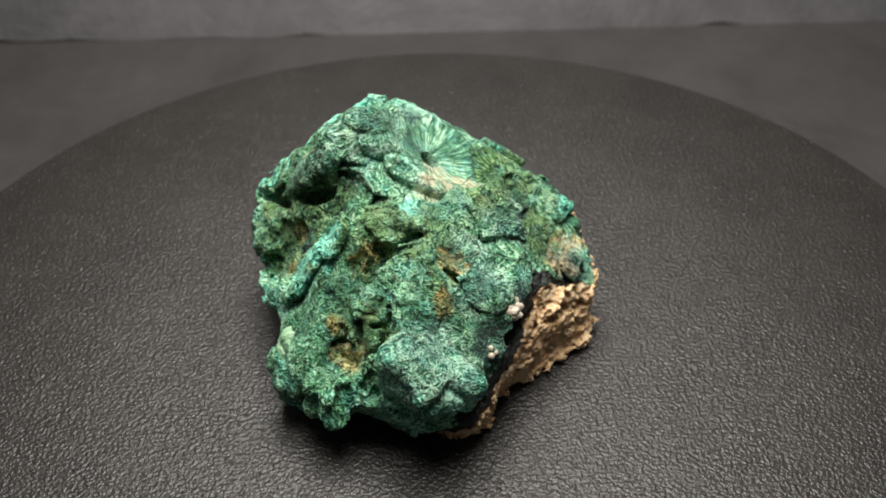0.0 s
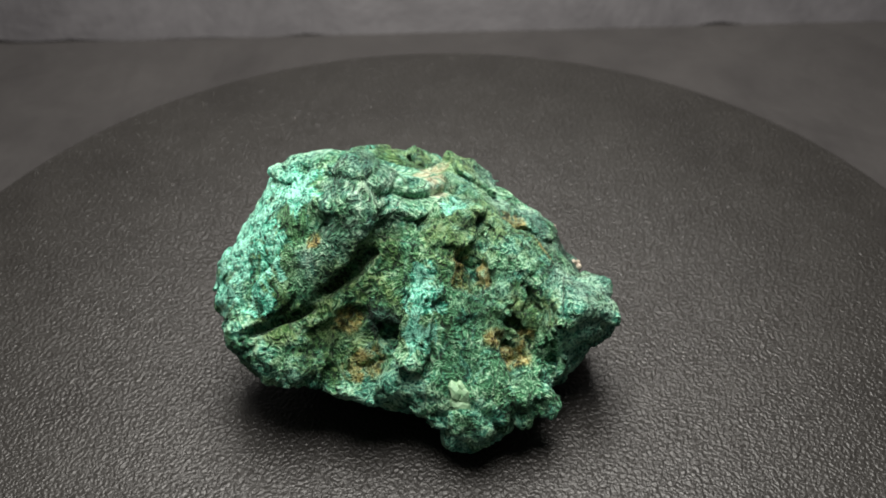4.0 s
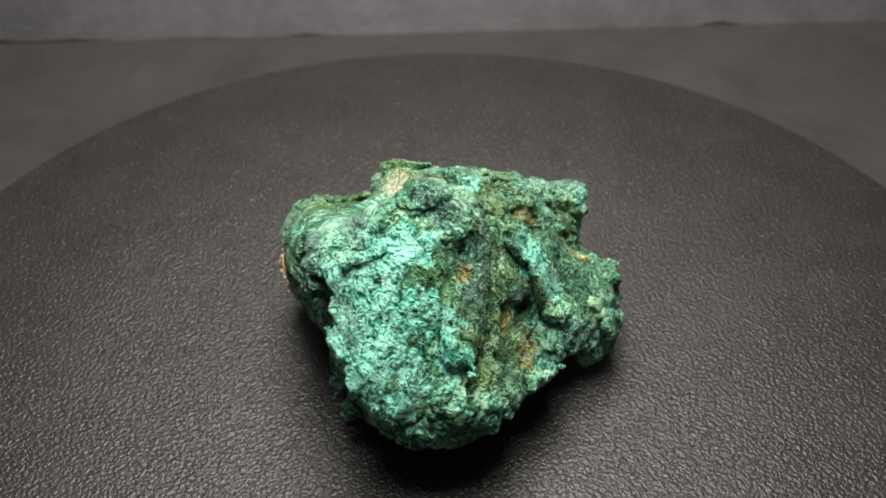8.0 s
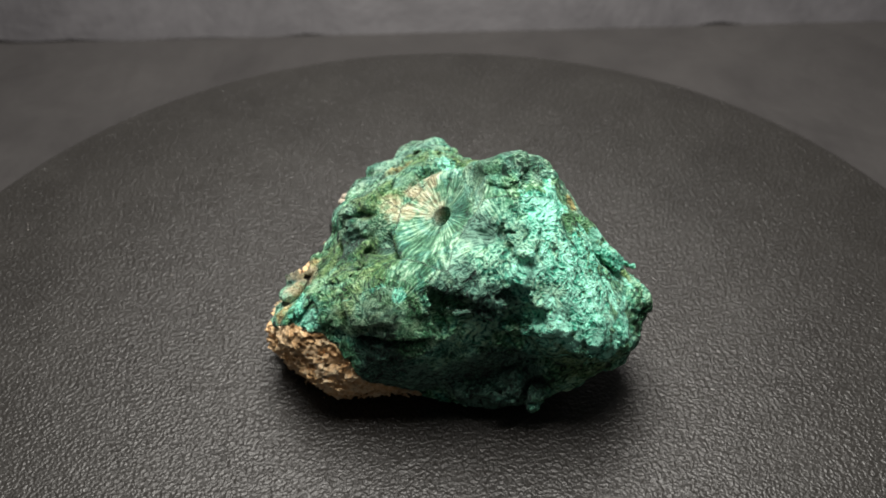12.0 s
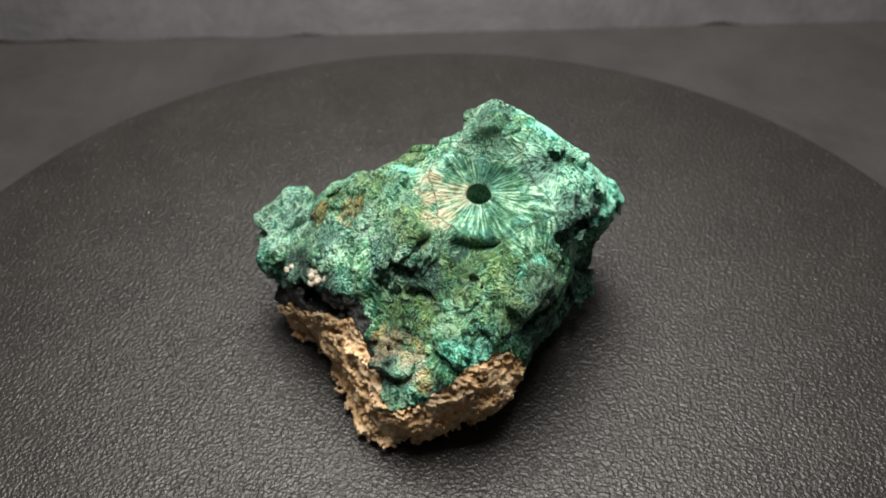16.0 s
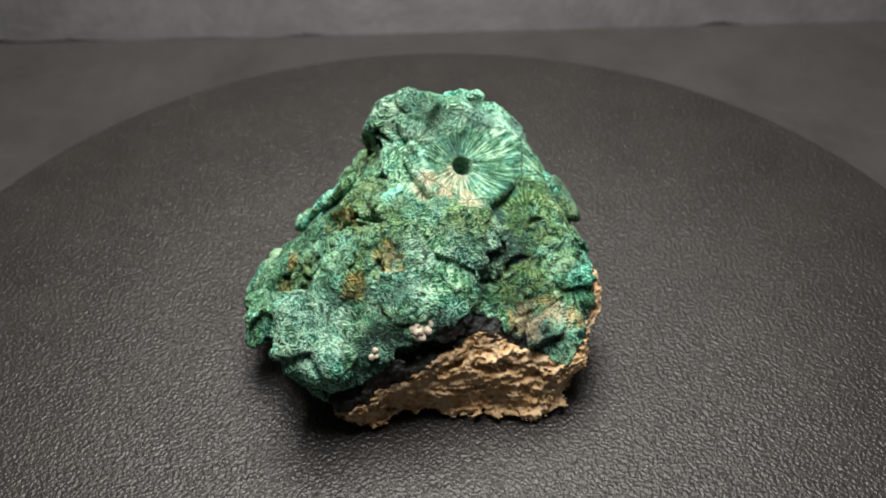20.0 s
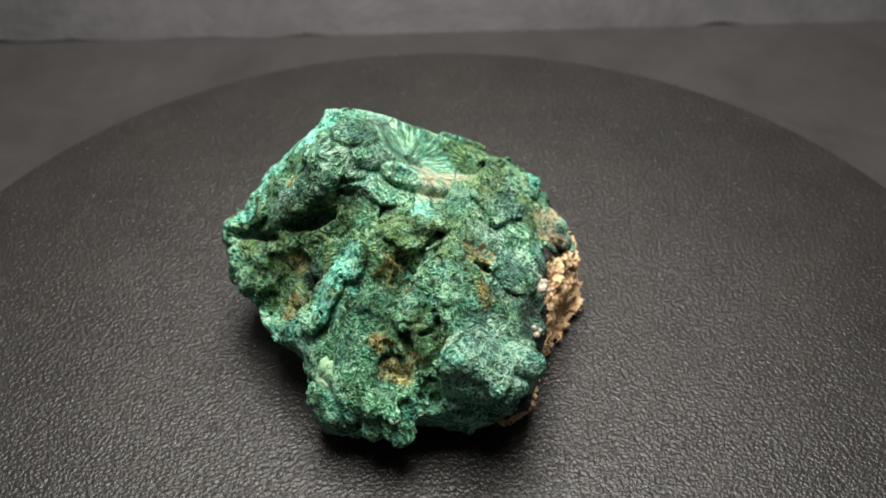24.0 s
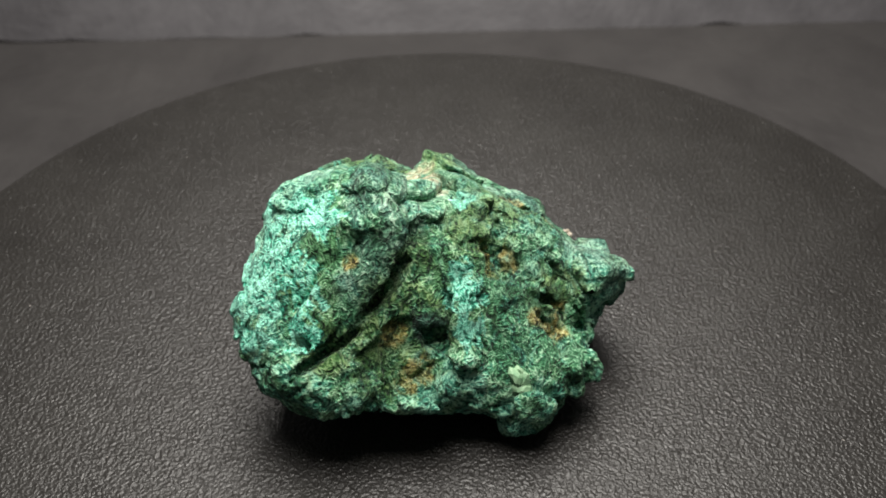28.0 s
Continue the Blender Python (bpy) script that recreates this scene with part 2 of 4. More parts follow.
swells = Swells(5.0)
swells.at(4.1, 19.4, 30.4, -0.75)
swells.at(9.5, 18.2, 27.2, 0.28)
swells.at(17.6, 17.2, 21.4, -0.67)
swells.at(21.6, 12.9, 21.4, 0.71)
swells.at(28, 3.7, 9.7, 0.38)
swells.at(26.1, -1.5, 6.4, -0.42)
swells.at(22, -7.2, 1.2, 0.34)
swells.at(17.2, -11.7, 1.7, 0.43)
swells.at(11.6, -15.5, 1.6, 0.38)
swells.at(2.3, -25.3, 1.7, 0.79)
swells.at(-4.8, -23.5, 2, 0.71)
swells.at(-18.3, -21.1, 1.4, -0.67)
swells.at(-28.8, 1.3, 13.3, 0.76)
swells.at(-31.2, 10.9, 14.5, 1.31)
swells.at(-29.8, 18.2, 18.8, -0.85)
swells.at(-25.3, 14.1, 24, -1.29)
swells.at(-18.4, 15.3, 31.4, -0.42)
swells.at(-12.8, 8.1, 39.7, 0.36)
swells.at(-10.6, 19.3, 34.7, 0.46)
swells.at(11.5, 3.9, 30.6, 0.37)
swells.at(13.2, -2.1, 26.9, 1.08)
swells.at(24, 2.5, 15.4, -0.38)
swells.at(21.8, -6, 13.1, 0.4)
swells.at(11, -16.2, 21.9, 1.1)
swells.at(9.3, -21.5, 15.3, 0.26)
swells.at(5.1, -25.3, 16.5, -0.62)
swells.at(1.7, -31.8, 17.2, 0.68)
swells.at(-15.5, -26.9, 7.6, 1.96)
swells.at(-24.7, -13.4, 2.9, 0.23)
swells.at(-22.6, -7.1, 5.4, -0.25)
swells.at(-25.9, 10.8, 7.3, -0.59)
swells.at(-29.4, 17.4, 12.5, 0.32)
swells.at(-21.6, 26.5, 18.9, 0.86)
swells.at(-16.7, 23.4, 25.7, -0.81)
swells.at(9, -6.8, 26.6, -0.71)
swells.at(0.8, -19.2, 25.3, -0.29)
swells.at(1.5, -23.4, 21, -1.65)
swells.at(-5.3, -29.4, 13.6, 0.34)
swells.at(-18.8, -9.8, 2, -0.58)
swells.at(-23.2, 0.3, 6.2, -0.65)
swells.at(-26.2, 19.8, 8.8, 0.45)
swells.at(-21.4, 24.4, 13.7, -0.58)
swells.at(-4.3, -28.9, 20.1, -0.92)
swells.at(-10.4, -25.4, 17.9, 0.9)
swells.at(-9.8, -25.5, 11.9, -0.94)
swells.at(-18.3, -23.5, 12.8, -1.29)
swells.at(-27.1, -3, 9.3, 0.4)
swells.at(-10.9, 21.9, 5.2, 0.99)
swells.at(-5.6, 22.9, 7.7, 0.2)
swells.at(-0.3, 20.8, 6.2, 0.37)
swells.at(5.5, 20.4, 8.8, -0.78)
swells.at(16.7, 2.2, 20.5, -0.47)
swells.at(-10.8, -18.5, 20.8, 0.3)
swells.at(-16.8, 23.1, 6.4, 0.86)
swells.at(-0.5, 18.3, 0.9, 0.18)
swells.at(11.8, 13.7, 1.8, -0.41)
swells.at(21.6, 16.2, 9.4, 0.67)
swells.at(14.1, -10.7, 17.3, 0.8)
swells.at(-16.7, 5, 36, 0.19)
swells.at(-20.8, 7, 30, 0.43)
swells.at(17.8, 12.9, 1.7, 0.7)
swells.at(-6.3, -22.4, 21.4, -0.3)
swells.at(-3.8, -14.9, 27.7, 0.89)
swells.at(-8.6, -1.1, 32.8, -0.73)
swells.at(-5.7, 3.1, 38.5, -0.3)
swells.at(26.4, 1.8, 1.5, 0.43)
swells.at(20.1, -8.4, 8.1, -0.27)
swells.at(14.6, -13.5, 7.2, -0.9)
swells.at(6.4, -25.1, 7.8, 0.24)
swells.at(-14.4, -10.7, 23.7, -0.33)
swells.at(-15.6, 12, 36.2, 0.28)
swells.at(1.5, 23.7, 25.7, 0.61)
swells.at(-14.3, 23.7, 11.4, -0.89)
swells.at(-18.1, -15.6, 18, 0.22)
swells.at(24.5, 11, 8.6, -0.16)
swells.at(26.5, -3.9, 1.3, 0.25)
swells.at(-22.4, -6.5, 17.4, -0.17)
swells.at(11.3, -18.7, 10.7, -0.28)
swells.at(-22.8, -15, 13.2, 0.91)
swells.at(-8.4, -10.9, 23, 0.34)
swells.at(-23, 0.8, 13.3, -0.35)
swells.at(-16.3, 0.6, 25.7, -0.38)
swells.at(1.4, 21.5, 15.5, -0.42)
swells.at(1.1, 6.5, 30.4, 0.78)
swells.at(-4.4, 22.6, 21, 0.42)
swells.at(6.7, 6.3, 25.8, -0.5)
swells.at(-7.7, 21.1, 13.6, -1.47)
swells.at(5.6, 11.8, 26, -0.97)


def surface(solid, lo, hi, step):
    """Vertices and quads where the function solid(points) changes sign, on a grid of that step."""
    coarse = step * 5
    axes = [np.arange(a, b + coarse, coarse, dtype=np.float32) for a, b in zip(lo, hi)]
    grid = np.stack(np.meshgrid(*axes, indexing="ij"), -1)
    rough = solid(grid.reshape(-1, 3)).reshape(grid.shape[:3])
    near = np.abs(rough) < coarse * 1.5
    shape = [len(a) * 5 for a in axes]
    band = np.repeat(np.repeat(np.repeat(near, 5, 0), 5, 1), 5, 2)
    value = np.repeat(np.repeat(np.repeat(rough, 5, 0), 5, 1), 5, 2)
    idx = np.argwhere(band)
    block = idx // 25
    idx = idx[np.argsort((block[:, 0] * 64 + block[:, 1]) * 64 + block[:, 2], kind="stable")]
    origin = np.array(lo, np.float32) - 2 * step
    where = idx.astype(np.float32) * step + origin
    got = np.empty(len(idx), np.float32)
    for k in range(0, len(idx), 12000):
        got[k:k + 12000] = solid(where[k:k + 12000])
    value[tuple(idx.T)] = got
    inside = value < 0
    corner = np.zeros([s - 1 for s in shape], np.int8)
    for dx in (0, 1):
        for dy in (0, 1):
            for dz in (0, 1):
                corner += inside[dx:shape[0] - 1 + dx, dy:shape[1] - 1 + dy, dz:shape[2] - 1 + dz]
    cells = np.argwhere((corner > 0) & (corner < 8))
    number = np.full(corner.shape, -1, np.int32)
    number[tuple(cells.T)] = np.arange(len(cells))
    total = np.zeros((len(cells), 3), np.float32)
    count = np.zeros(len(cells), np.float32)
    for axis in range(3):
        others = [k for k in range(3) if k != axis]
        for s in (0, 1):
            for t in (0, 1):
                a = cells.copy()
                a[:, others[0]] += s
                a[:, others[1]] += t
                b = a.copy()
                b[:, axis] += 1
                va, vb = value[tuple(a.T)], value[tuple(b.T)]
                cut = (va < 0) != (vb < 0)
                f = np.where(cut, va / np.where(cut, va - vb, 1), 0)
                at = a.astype(np.float32)
                at[:, axis] += f
                total += np.where(cut[:, None], at, 0)
                count += cut
    verts = total / count[:, None] * step + origin
    quads = []
    for axis in range(3):
        u, v = [(1, 2), (2, 0), (0, 1)][axis]
        a = [slice(1, -1)] * 3
        a[axis] = slice(0, -1)
        b = list(a)
        b[axis] = slice(1, None)
        flip = inside[tuple(a)] != inside[tuple(b)]
        first = inside[tuple(a)]
        at = np.argwhere(flip)
        at[:, u] += 1
        at[:, v] += 1
        keep = (at < np.array(corner.shape)).all(1)
        sign = first[flip][keep]
        at = at[keep]
        corners = []
        for du, dv in ((0, 0), (1, 0), (1, 1), (0, 1)):
            c = at.copy()
            c[:, u] -= du
            c[:, v] -= dv
            corners.append(number[tuple(c.T)])
        q = np.stack(corners, 1)
        q[~sign] = q[~sign][:, ::-1]
        quads.append(q[(q >= 0).all(1)])
    return verts, np.concatenate(quads)


def stone_part(name, solid, step, material, parent, label, lo, hi, masks=None):
    """A closed mesh of the solid, with the mineral and shade masks as attributes."""
    verts, quads = surface(solid, lo, hi, step)
    me = bpy.data.meshes.new(name)
    me.vertices.add(len(verts))
    me.vertices.foreach_set("co", (verts * 0.001).ravel())
    me.loops.add(len(quads) * 4)
    me.loops.foreach_set("vertex_index", quads.ravel().astype(np.int32))
    me.polygons.add(len(quads))
    me.polygons.foreach_set("loop_start", np.arange(0, len(quads) * 4, 4, dtype=np.int32))
    me.polygons.foreach_set("use_smooth", np.ones(len(quads), bool))
    me.update(calc_edges=True)
    me.validate()
    me.materials.append(material)
    for key, values in (masks(verts) if masks else {}).items():
        me.attributes.new(key, "FLOAT", "POINT").data.foreach_set("value", values.astype(np.float32))
    ob = new(name, me)
    ob.parent = parent
    return tagged(ob, label)


def toward(p, x, y, z, r, soft=1.0):
    """One within r of the place, falling off past it, in mm."""
    d = np.sqrt((p[:, 0] - x) ** 2 + (p[:, 1] - y) ** 2 + (p[:, 2] - z) ** 2)
    return np.clip(1.0 + (r - d) / (soft * r), 0, 1)


def seam(p):
    """Above nought is green ore, below it the tan host rock, in mm."""
    x, y, z = 0.9986 * p[:, 0] - 0.0523 * p[:, 1], 0.9986 * p[:, 1] + 0.0523 * p[:, 0], p[:, 2]
    top = np.minimum(1.0 + 0.9 * x, 17.0 + 0.10 * y)
    top = top - 7.5 * np.exp(-((x - 25.0) ** 2 + (y - 3.0) ** 2) / 60.0) - 0.15 * np.maximum(0, -12.0 - y)
    top = top - 4.0 * np.clip((y - 9.0) / 6.0, 0, 1) * np.clip((16.0 - x) / 6.0, 0, 1)
    return z - top + 1.3 * smooth_noise(p / 5.0, 5, 2)


def dark_width(p):
    """Thickness of the black seam over host rock, widened to stand for gap shade."""
    x, y = 0.9986 * p[:, 0] - 0.0523 * p[:, 1], 0.9986 * p[:, 1] + 0.0523 * p[:, 0]
    under = 5.5 * np.exp(-((x - 3.0) / 9.0) ** 2) * np.clip((-15.0 - y) / 4.0, 0, 1)
    return under + 5.0 * np.exp(-((x - 15.0) / 9.0) ** 2 - ((y + 11.0) / 10.5) ** 2) + 1.2 * smooth_noise(p / 3.0, 6, 2) - 0.5


# knobs and ribs that stand out of the mass
knobs = Lumps(2.2, True)
knobs.lump(18.5, 10.8, 18.0, 3.0, 3.8, 2.7)
knobs.disc((-1.7, -6.1, 30.3), (0.19, -0.30, 0.94), 3.3, 1.8)
knobs.disc((-1.9, -11.1, 26.8), (-0.03, -0.51, 0.86), 3.6, 2.4)  # knobs round the ochre hollow
knobs.disc((-2.2, -16.9, 24.0), (-0.09, -0.52, 0.85), 3.5, 2.4)
knobs.disc((-9.7, -18.5, 18.2), (-0.60, -0.67, 0.43), 3.5, 2.2)
knobs.disc((2.3, -12.5, 25.1), (0.44, -0.45, 0.78), 2.5, 1.6)
knobs.disc((16.7, -0.5, 18.1), (0.65, -0.46, 0.61), 4.1, 1.8)
knobs.disc((15.6, 5.3, 21.4), (0.47, -0.42, 0.77), 4.1, 1.6)
knobs.disc((-8.8, -16.0, 21.8), (-0.51, -0.42, 0.75), 2.4, 2.0)
knobs.disc((-12.5, -14.7, 19.2), (-0.59, -0.63, 0.50), 3.7, 2.2)
knobs.disc((-27.6, 7.5, 14.8), (-0.80, -0.41, 0.45), 3.3, 1.6)
knobs.disc((-25.2, -3.1, 13.3), (-0.59, -0.28, 0.76), 2.8, 1.6)
knobs.disc((-7.3, -13.7, 23.2), (-0.62, -0.15, 0.77), 3.3, 2.0)
knobs.disc((-13.5, -11.8, 21.3), (-0.53, -0.47, 0.71), 3.9, 2.2)
knobs.disc((-23.8, 5.0, 17.7), (-0.71, -0.38, 0.60), 3.2, 1.6)
knobs.disc((-23.4, 22.5, 18.0), (-0.76, 0.48, 0.43), 3.8, 2.0)
knobs.disc((6.8, 20.4, 22.6), (-0.00, 0.94, 0.35), 4.1, 2.0)
knobs.disc((-3.8, 19.8, 12.5), (-0.06, 0.99, -0.11), 3.9, 2.0)
knobs.disc((-19.0, 25.9, 20.4), (-0.35, 0.74, 0.58), 4.2, 2.0)
knobs.disc((9.7, 1.9, 25.8), (0.46, 0.69, 0.55), 3.4, 2.4)
knobs.disc((9.4, 19.3, 24.5), (0.28, 0.73, 0.63), 4.1, 2.0)
knobs.disc((16.8, 14.6, 20.9), (0.47, 0.77, 0.43), 3.7, 1.8)
knobs.disc((1.2, 20.3, 15.2), (0.13, 0.98, -0.17), 4.1, 2.0)
knobs.disc((1.8, -10.9, 25.6), (0.59, -0.28, 0.76), 3.8, 1.8)
knobs.disc((4.0, -3.1, 29.1), (0.42, -0.20, 0.88), 3.8, 1.8)
knobs.disc((-8.1, 7.6, 37.9), (0.38, -0.15, 0.91), 4.7, 2.6)
knobs.disc((-7.6, 18.1, 33.6), (0.24, 0.42, 0.88), 4.6, 2.2)
knobs.disc((17.4, -0.9, 17.0), (0.65, -0.21, 0.73), 4.2, 1.8)
knobs.disc((20.1, 8.9, 19.5), (0.67, -0.16, 0.72), 4.4, 1.8)
knobs.disc((14.5, 9.1, 23.3), (0.48, -0.31, 0.82), 4.5, 1.8)
knobs.disc((22.2, -1.7, 15.2), (0.47, -0.29, 0.84), 4.1, 1.8)
knobs.disc((6.4, -13.9, 22.3), (0.42, -0.43, 0.80), 4.7, 2.0)  # pale plates in a row
knobs.disc((-1.8, -14.7, 25.2), (0.14, -0.40, 0.91), 3.8, 1.8)
knobs.disc((12.0, 9.1, 24.0), (0.24, -0.32, 0.92), 5.3, 2.0)
knobs.disc((-0.1, -6.1, 29.6), (0.51, -0.31, 0.80), 3.4, 1.6)
knobs.disc((-5.0, -7.4, 28.9), (-0.24, -0.64, 0.73), 3.5, 1.6)
knobs.disc((17.7, 1.3, 17.0), (0.64, -0.37, 0.67), 4.6, 1.8)
knobs.disc((6.1, -19.6, 18.6), (0.49, -0.54, 0.68), 3.3, 1.6)
knobs.disc((-7.5, -5.0, 28.8), (-0.43, -0.41, 0.81), 4.7, 2.2)
knobs.disc((-11.0, -12.4, 22.2), (-0.14, -0.54, 0.83), 3.5, 1.6)

# the great forms, each a part of its own
named = {name: Lumps(2.2, True) for name in ("fan", "nodule", "foot", "spur", "ridge", "cap", "apron", "boss", "brow", "facet", "tooth")}
named["fan"].lump(-0.1, 8.2, 30.1, 9.8, 10.8, 2.6, 0, 31, -2)
named["nodule"].lump(0.6, -23.4, 15.0, 7.2, 6.0, 5.8, 0, 20, -1)
named["nodule"].rod((-2.4, -14.8, 20.8), (-3.4, -28.4, 15.8), 4.4, 4.0, (-0.50, -0.30, 0.80))
named["foot"].lump(-15.7, -20.3, 10.2, 5.4, 5.2, 4.3)
named["foot"].lump(-20.4, -16.2, 6.0, 4.6, 5.0, 5.2)
named["foot"].lump(-17.8, -17.4, 7.0, 4.8, 4.8, 5.0)
named["ridge"].rod((-9.8, 4.2, 34.7), (-30.6, 18.6, 18.8), 4.4, 2.9, (-0.71, -0.38, 0.60))
named["cap"].lump(-7.4, 7.4, 33.2, 5.2, 5.6, 5.4)
named["apron"].lump(22.5, 0.7, 14.6, 3.0, 4.6, 2.2, 0, 35, -3)
named["boss"].disc((8.0, -3.4, 26.7), (0.38, -0.57, 0.72), 6.1, 2.6)
named["brow"].disc((-6.9, -3.4, 28.6), (-0.53, -0.26, 0.81), 5.3, 2.8)
named["spur"].rod((-10.9, -3.0, 29.0), (-17.4, -7.0, 22.6), 3.9, 3.0, (-0.51, -0.41, 0.76))
named["spur"].rod((-15.6, -6.2, 24.6), (-24.0, -7.2, 15.2), 2.8, 2.8, (-0.64, -0.30, 0.71))
named["foot"].disc((-16.1, -21.0, 12.0), (-0.13, -0.17, 0.98), 4.9, 2.6)
named["foot"].disc((-18.6, -14.7, 14.7), (-0.47, -0.42, 0.78), 2.9, 1.8)
named["foot"].disc((-22.9, -16.9, 8.8), (-0.84, -0.31, 0.44), 3.3, 2.0)
named["tooth"].rod((-4.0, 21.4, 7.7), (-11.7, 21.5, 12.1), 3.2, 2.6, (0.38, 0.80, 0.46))
named["tooth"].rod((-10.7, 22.3, 10.6), (-12.7, 23.0, 6.3), 2.0, 2.2, (0.22, 0.94, 0.26))
named["facet"].rod((17.2, 15.6, 21.3), (6.6, 20.0, 26.6), 3.8, 2.2, (0.52, 0.67, 0.53))
named["nodule"].disc((-1.8, -24.8, 18.6), (0.36, -0.42, 0.83), 6.8, 4.2)

# hollows, cracks and the tube
hollows = Lumps(2.5, True)
hollows.rod((-21.0, -0.0, 23.4), (-27.8, 1.3, 11.4), 4.9, 3.2, (-0.86, -0.29, 0.40))
hollows.rod((-6.3, -9.6, 26.6), (-11.1, -12.4, 22.0), 2.3, 2.2, (-0.31, -0.70, 0.65))  # ochre hollow
hollows.rod((-5.9, -18.2, 23.4), (-8.9, -23.2, 14.0), 0.9, 2.0, (-0.50, -0.85, 0.30))
hollows.rod((-7.9, -22.4, 15.8), (-11.3, -24.6, 11.0), 1.6, 2.6, (-0.40, -0.90, 0.00))
hollows.rod((-9.5, -20.3, 16.6), (-17.1, -16.1, 15.0), 0.9, 1.6, (-0.61, -0.75, 0.30))
hollows.rod((5.7, 22.6, 25.4), (-10.7, 26.4, 18.2), 1.9, 3.1, (0.03, 1.00, 0.20))  # crack over the dark face
hollows.rod((6.2, 23.0, 17.4), (-9.8, 24.9, 10.6), 4.6, 2.0, (0.03, 1.00, -0.20))
hollows.lump(8.0, 6.2, 26.6, 1.1, 1.2, 1.8)  # gap under the fan's lip
hollows.rod((9.7, -15.6, 11.6), (21.3, -5.2, 10.4), 0.7, 1.5, (0.66, -0.74, 0.10))  # bedding crevices in the host rock
hollows.rod((12.8, -14.7, 6.2), (24.1, -5.4, 6.8), 0.6, 1.3, (0.66, -0.74, 0.00))
hollows.rod((20.1, -10.1, 8.8), (26.7, 0.6, 8.0), 0.5, 1.1, (0.88, -0.45, 0.00))
hollows.rod((6.2, -20.2, 12.2), (16.1, -9.4, 15.8), 1.1, 2.2, (0.71, -0.69, 0.00))  # gap between ore and host rock
hollows.rod((0.6, -13.2, 25.6), (4.2, -14.3, 23.4), 0.8, 1.3, (0.18, -0.61, 0.70))
hollows.rod((13.1, -5.7, 22.4), (14.8, -0.2, 21.6), 0.45, 0.9, (0.80, -0.04, 0.60))
hollows.rod((11.4, 9.0, 26.0), (17.1, 14.3, 20.6), 0.7, 1.2, (0.72, 0.47, 0.50))
hollows.lump(-7.1, 18.0, 34.2, 1.5, 2.0, 1.2)
hollows.rod((-10.5, -9.1, 25.8), (-3.7, -11.0, 28.2), 1.3, 2.8, (-0.22, -0.59, 0.78))
hollows.rod((-12.2, -11.0, 24.2), (-8.0, -14.3, 24.2), 1.6, 2.4, (-0.32, -0.52, 0.79))
hollows.rod((-10.0, -22.1, 14.7), (-6.4, -22.5, 20.7), 0.9, 2.2, (-0.45, -0.53, 0.72))
hollows.rod((2.0, -10.9, 27.4), (2.6, -18.5, 23.2), 0.6, 1.4, (0.42, -0.56, 0.71))
hollows.rod((-29.1, 16.8, 18.0), (-22.7, 7.2, 22.6), 1.0, 3.0, (-0.83, -0.16, 0.53))  # long shadow under the ridge
hollows.rod((-22.5, 7.3, 23.2), (-13.0, 0.9, 29.5), 1.2, 2.8, (-0.65, -0.52, 0.55))
hollows.rod((-27.0, 8.2, 18.1), (-21.5, -0.7, 19.6), 3.2, 2.2, (-0.70, -0.44, 0.56))
hollows.rod((-17.7, 6.1, 33.8), (-9.3, 0.7, 33.6), 0.7, 1.4, (-0.62, -0.48, 0.63))  # pit on the ridge
hollows.rod((-24.3, -0.6, 14.1), (-21.6, -5.2, 16.7), 1.2, 2.0, (-0.50, -0.18, 0.85))
hollows.rod((-9.4, -9.0, 26.0), (-9.6, -12.4, 23.7), 1.6, 2.6, (-0.31, -0.49, 0.81))
hollows.rod((-9.6, -23.1, 14.5), (-8.6, -25.2, 10.3), 1.2, 2.7, (-0.46, -0.79, 0.40))
hollows.rod((-10.5, -19.0, 19.4), (-7.3, -20.1, 21.1), 0.8, 2.2, (-0.60, -0.52, 0.62))
hollows.rod((-18.2, 7.4, 32.6), (-10.6, 0.4, 31.4), 0.7, 1.5, (-0.77, -0.21, 0.60))
hollows.rod((-20.2, -1.9, 20.6), (-21.4, -3.4, 16.6), 2.4, 5.2, (-0.84, -0.15, 0.50))  # black cavity
hollows.rod((-11.4, -16.9, 20.5), (-10.2, -20.4, 16.7), 1.2, 2.8, (-0.76, -0.43, 0.48))
hollows.rod((-9.2, -8.9, 26.2), (-12.7, -10.1, 24.6), 1.0, 2.2, (-0.40, -0.44, 0.80))
hollows.rod((-8.5, 18.2, 35.4), (-10.6, 14.0, 36.5), 1.0, 1.0, (-0.32, 0.39, 0.86))
hollows.rod((-5.8, 24.2, 30.8), (-8.5, 25.7, 25.0), 1.6, 2.6, (-0.06, 0.93, 0.37))
hollows.rod((-3.1, 18.3, 34.1), (-7.9, 17.6, 35.8), 1.9, 1.2, (0.10, 0.45, 0.88))  # oval pit
hollows.rod((4.4, 20.3, 28.0), (2.1, 22.2, 19.4), 1.0, 2.7, (0.09, 0.90, 0.43))
hollows.rod((-4.2, 24.8, 26.0), (-12.0, 26.0, 24.3), 1.8, 3.0, (0.09, 0.97, 0.24))
hollows.rod((-3.3, 24.4, 29.0), (-9.2, 24.7, 28.4), 0.8, 2.8, (-0.03, 0.92, 0.40))
hollows.rod((5.2, 19.9, 27.8), (-2.2, 24.2, 26.5), 1.2, 2.8, (0.42, 0.83, 0.36))  # crevice over the dark face
hollows.rod((-2.2, 24.1, 27.0), (-10.1, 25.4, 20.7), 1.2, 2.8, (0.44, 0.90, -0.01))
hollows.rod((15.5, 17.6, 18.4), (4.6, 22.0, 20.5), 0.9, 2.0, (0.30, 0.93, 0.21))
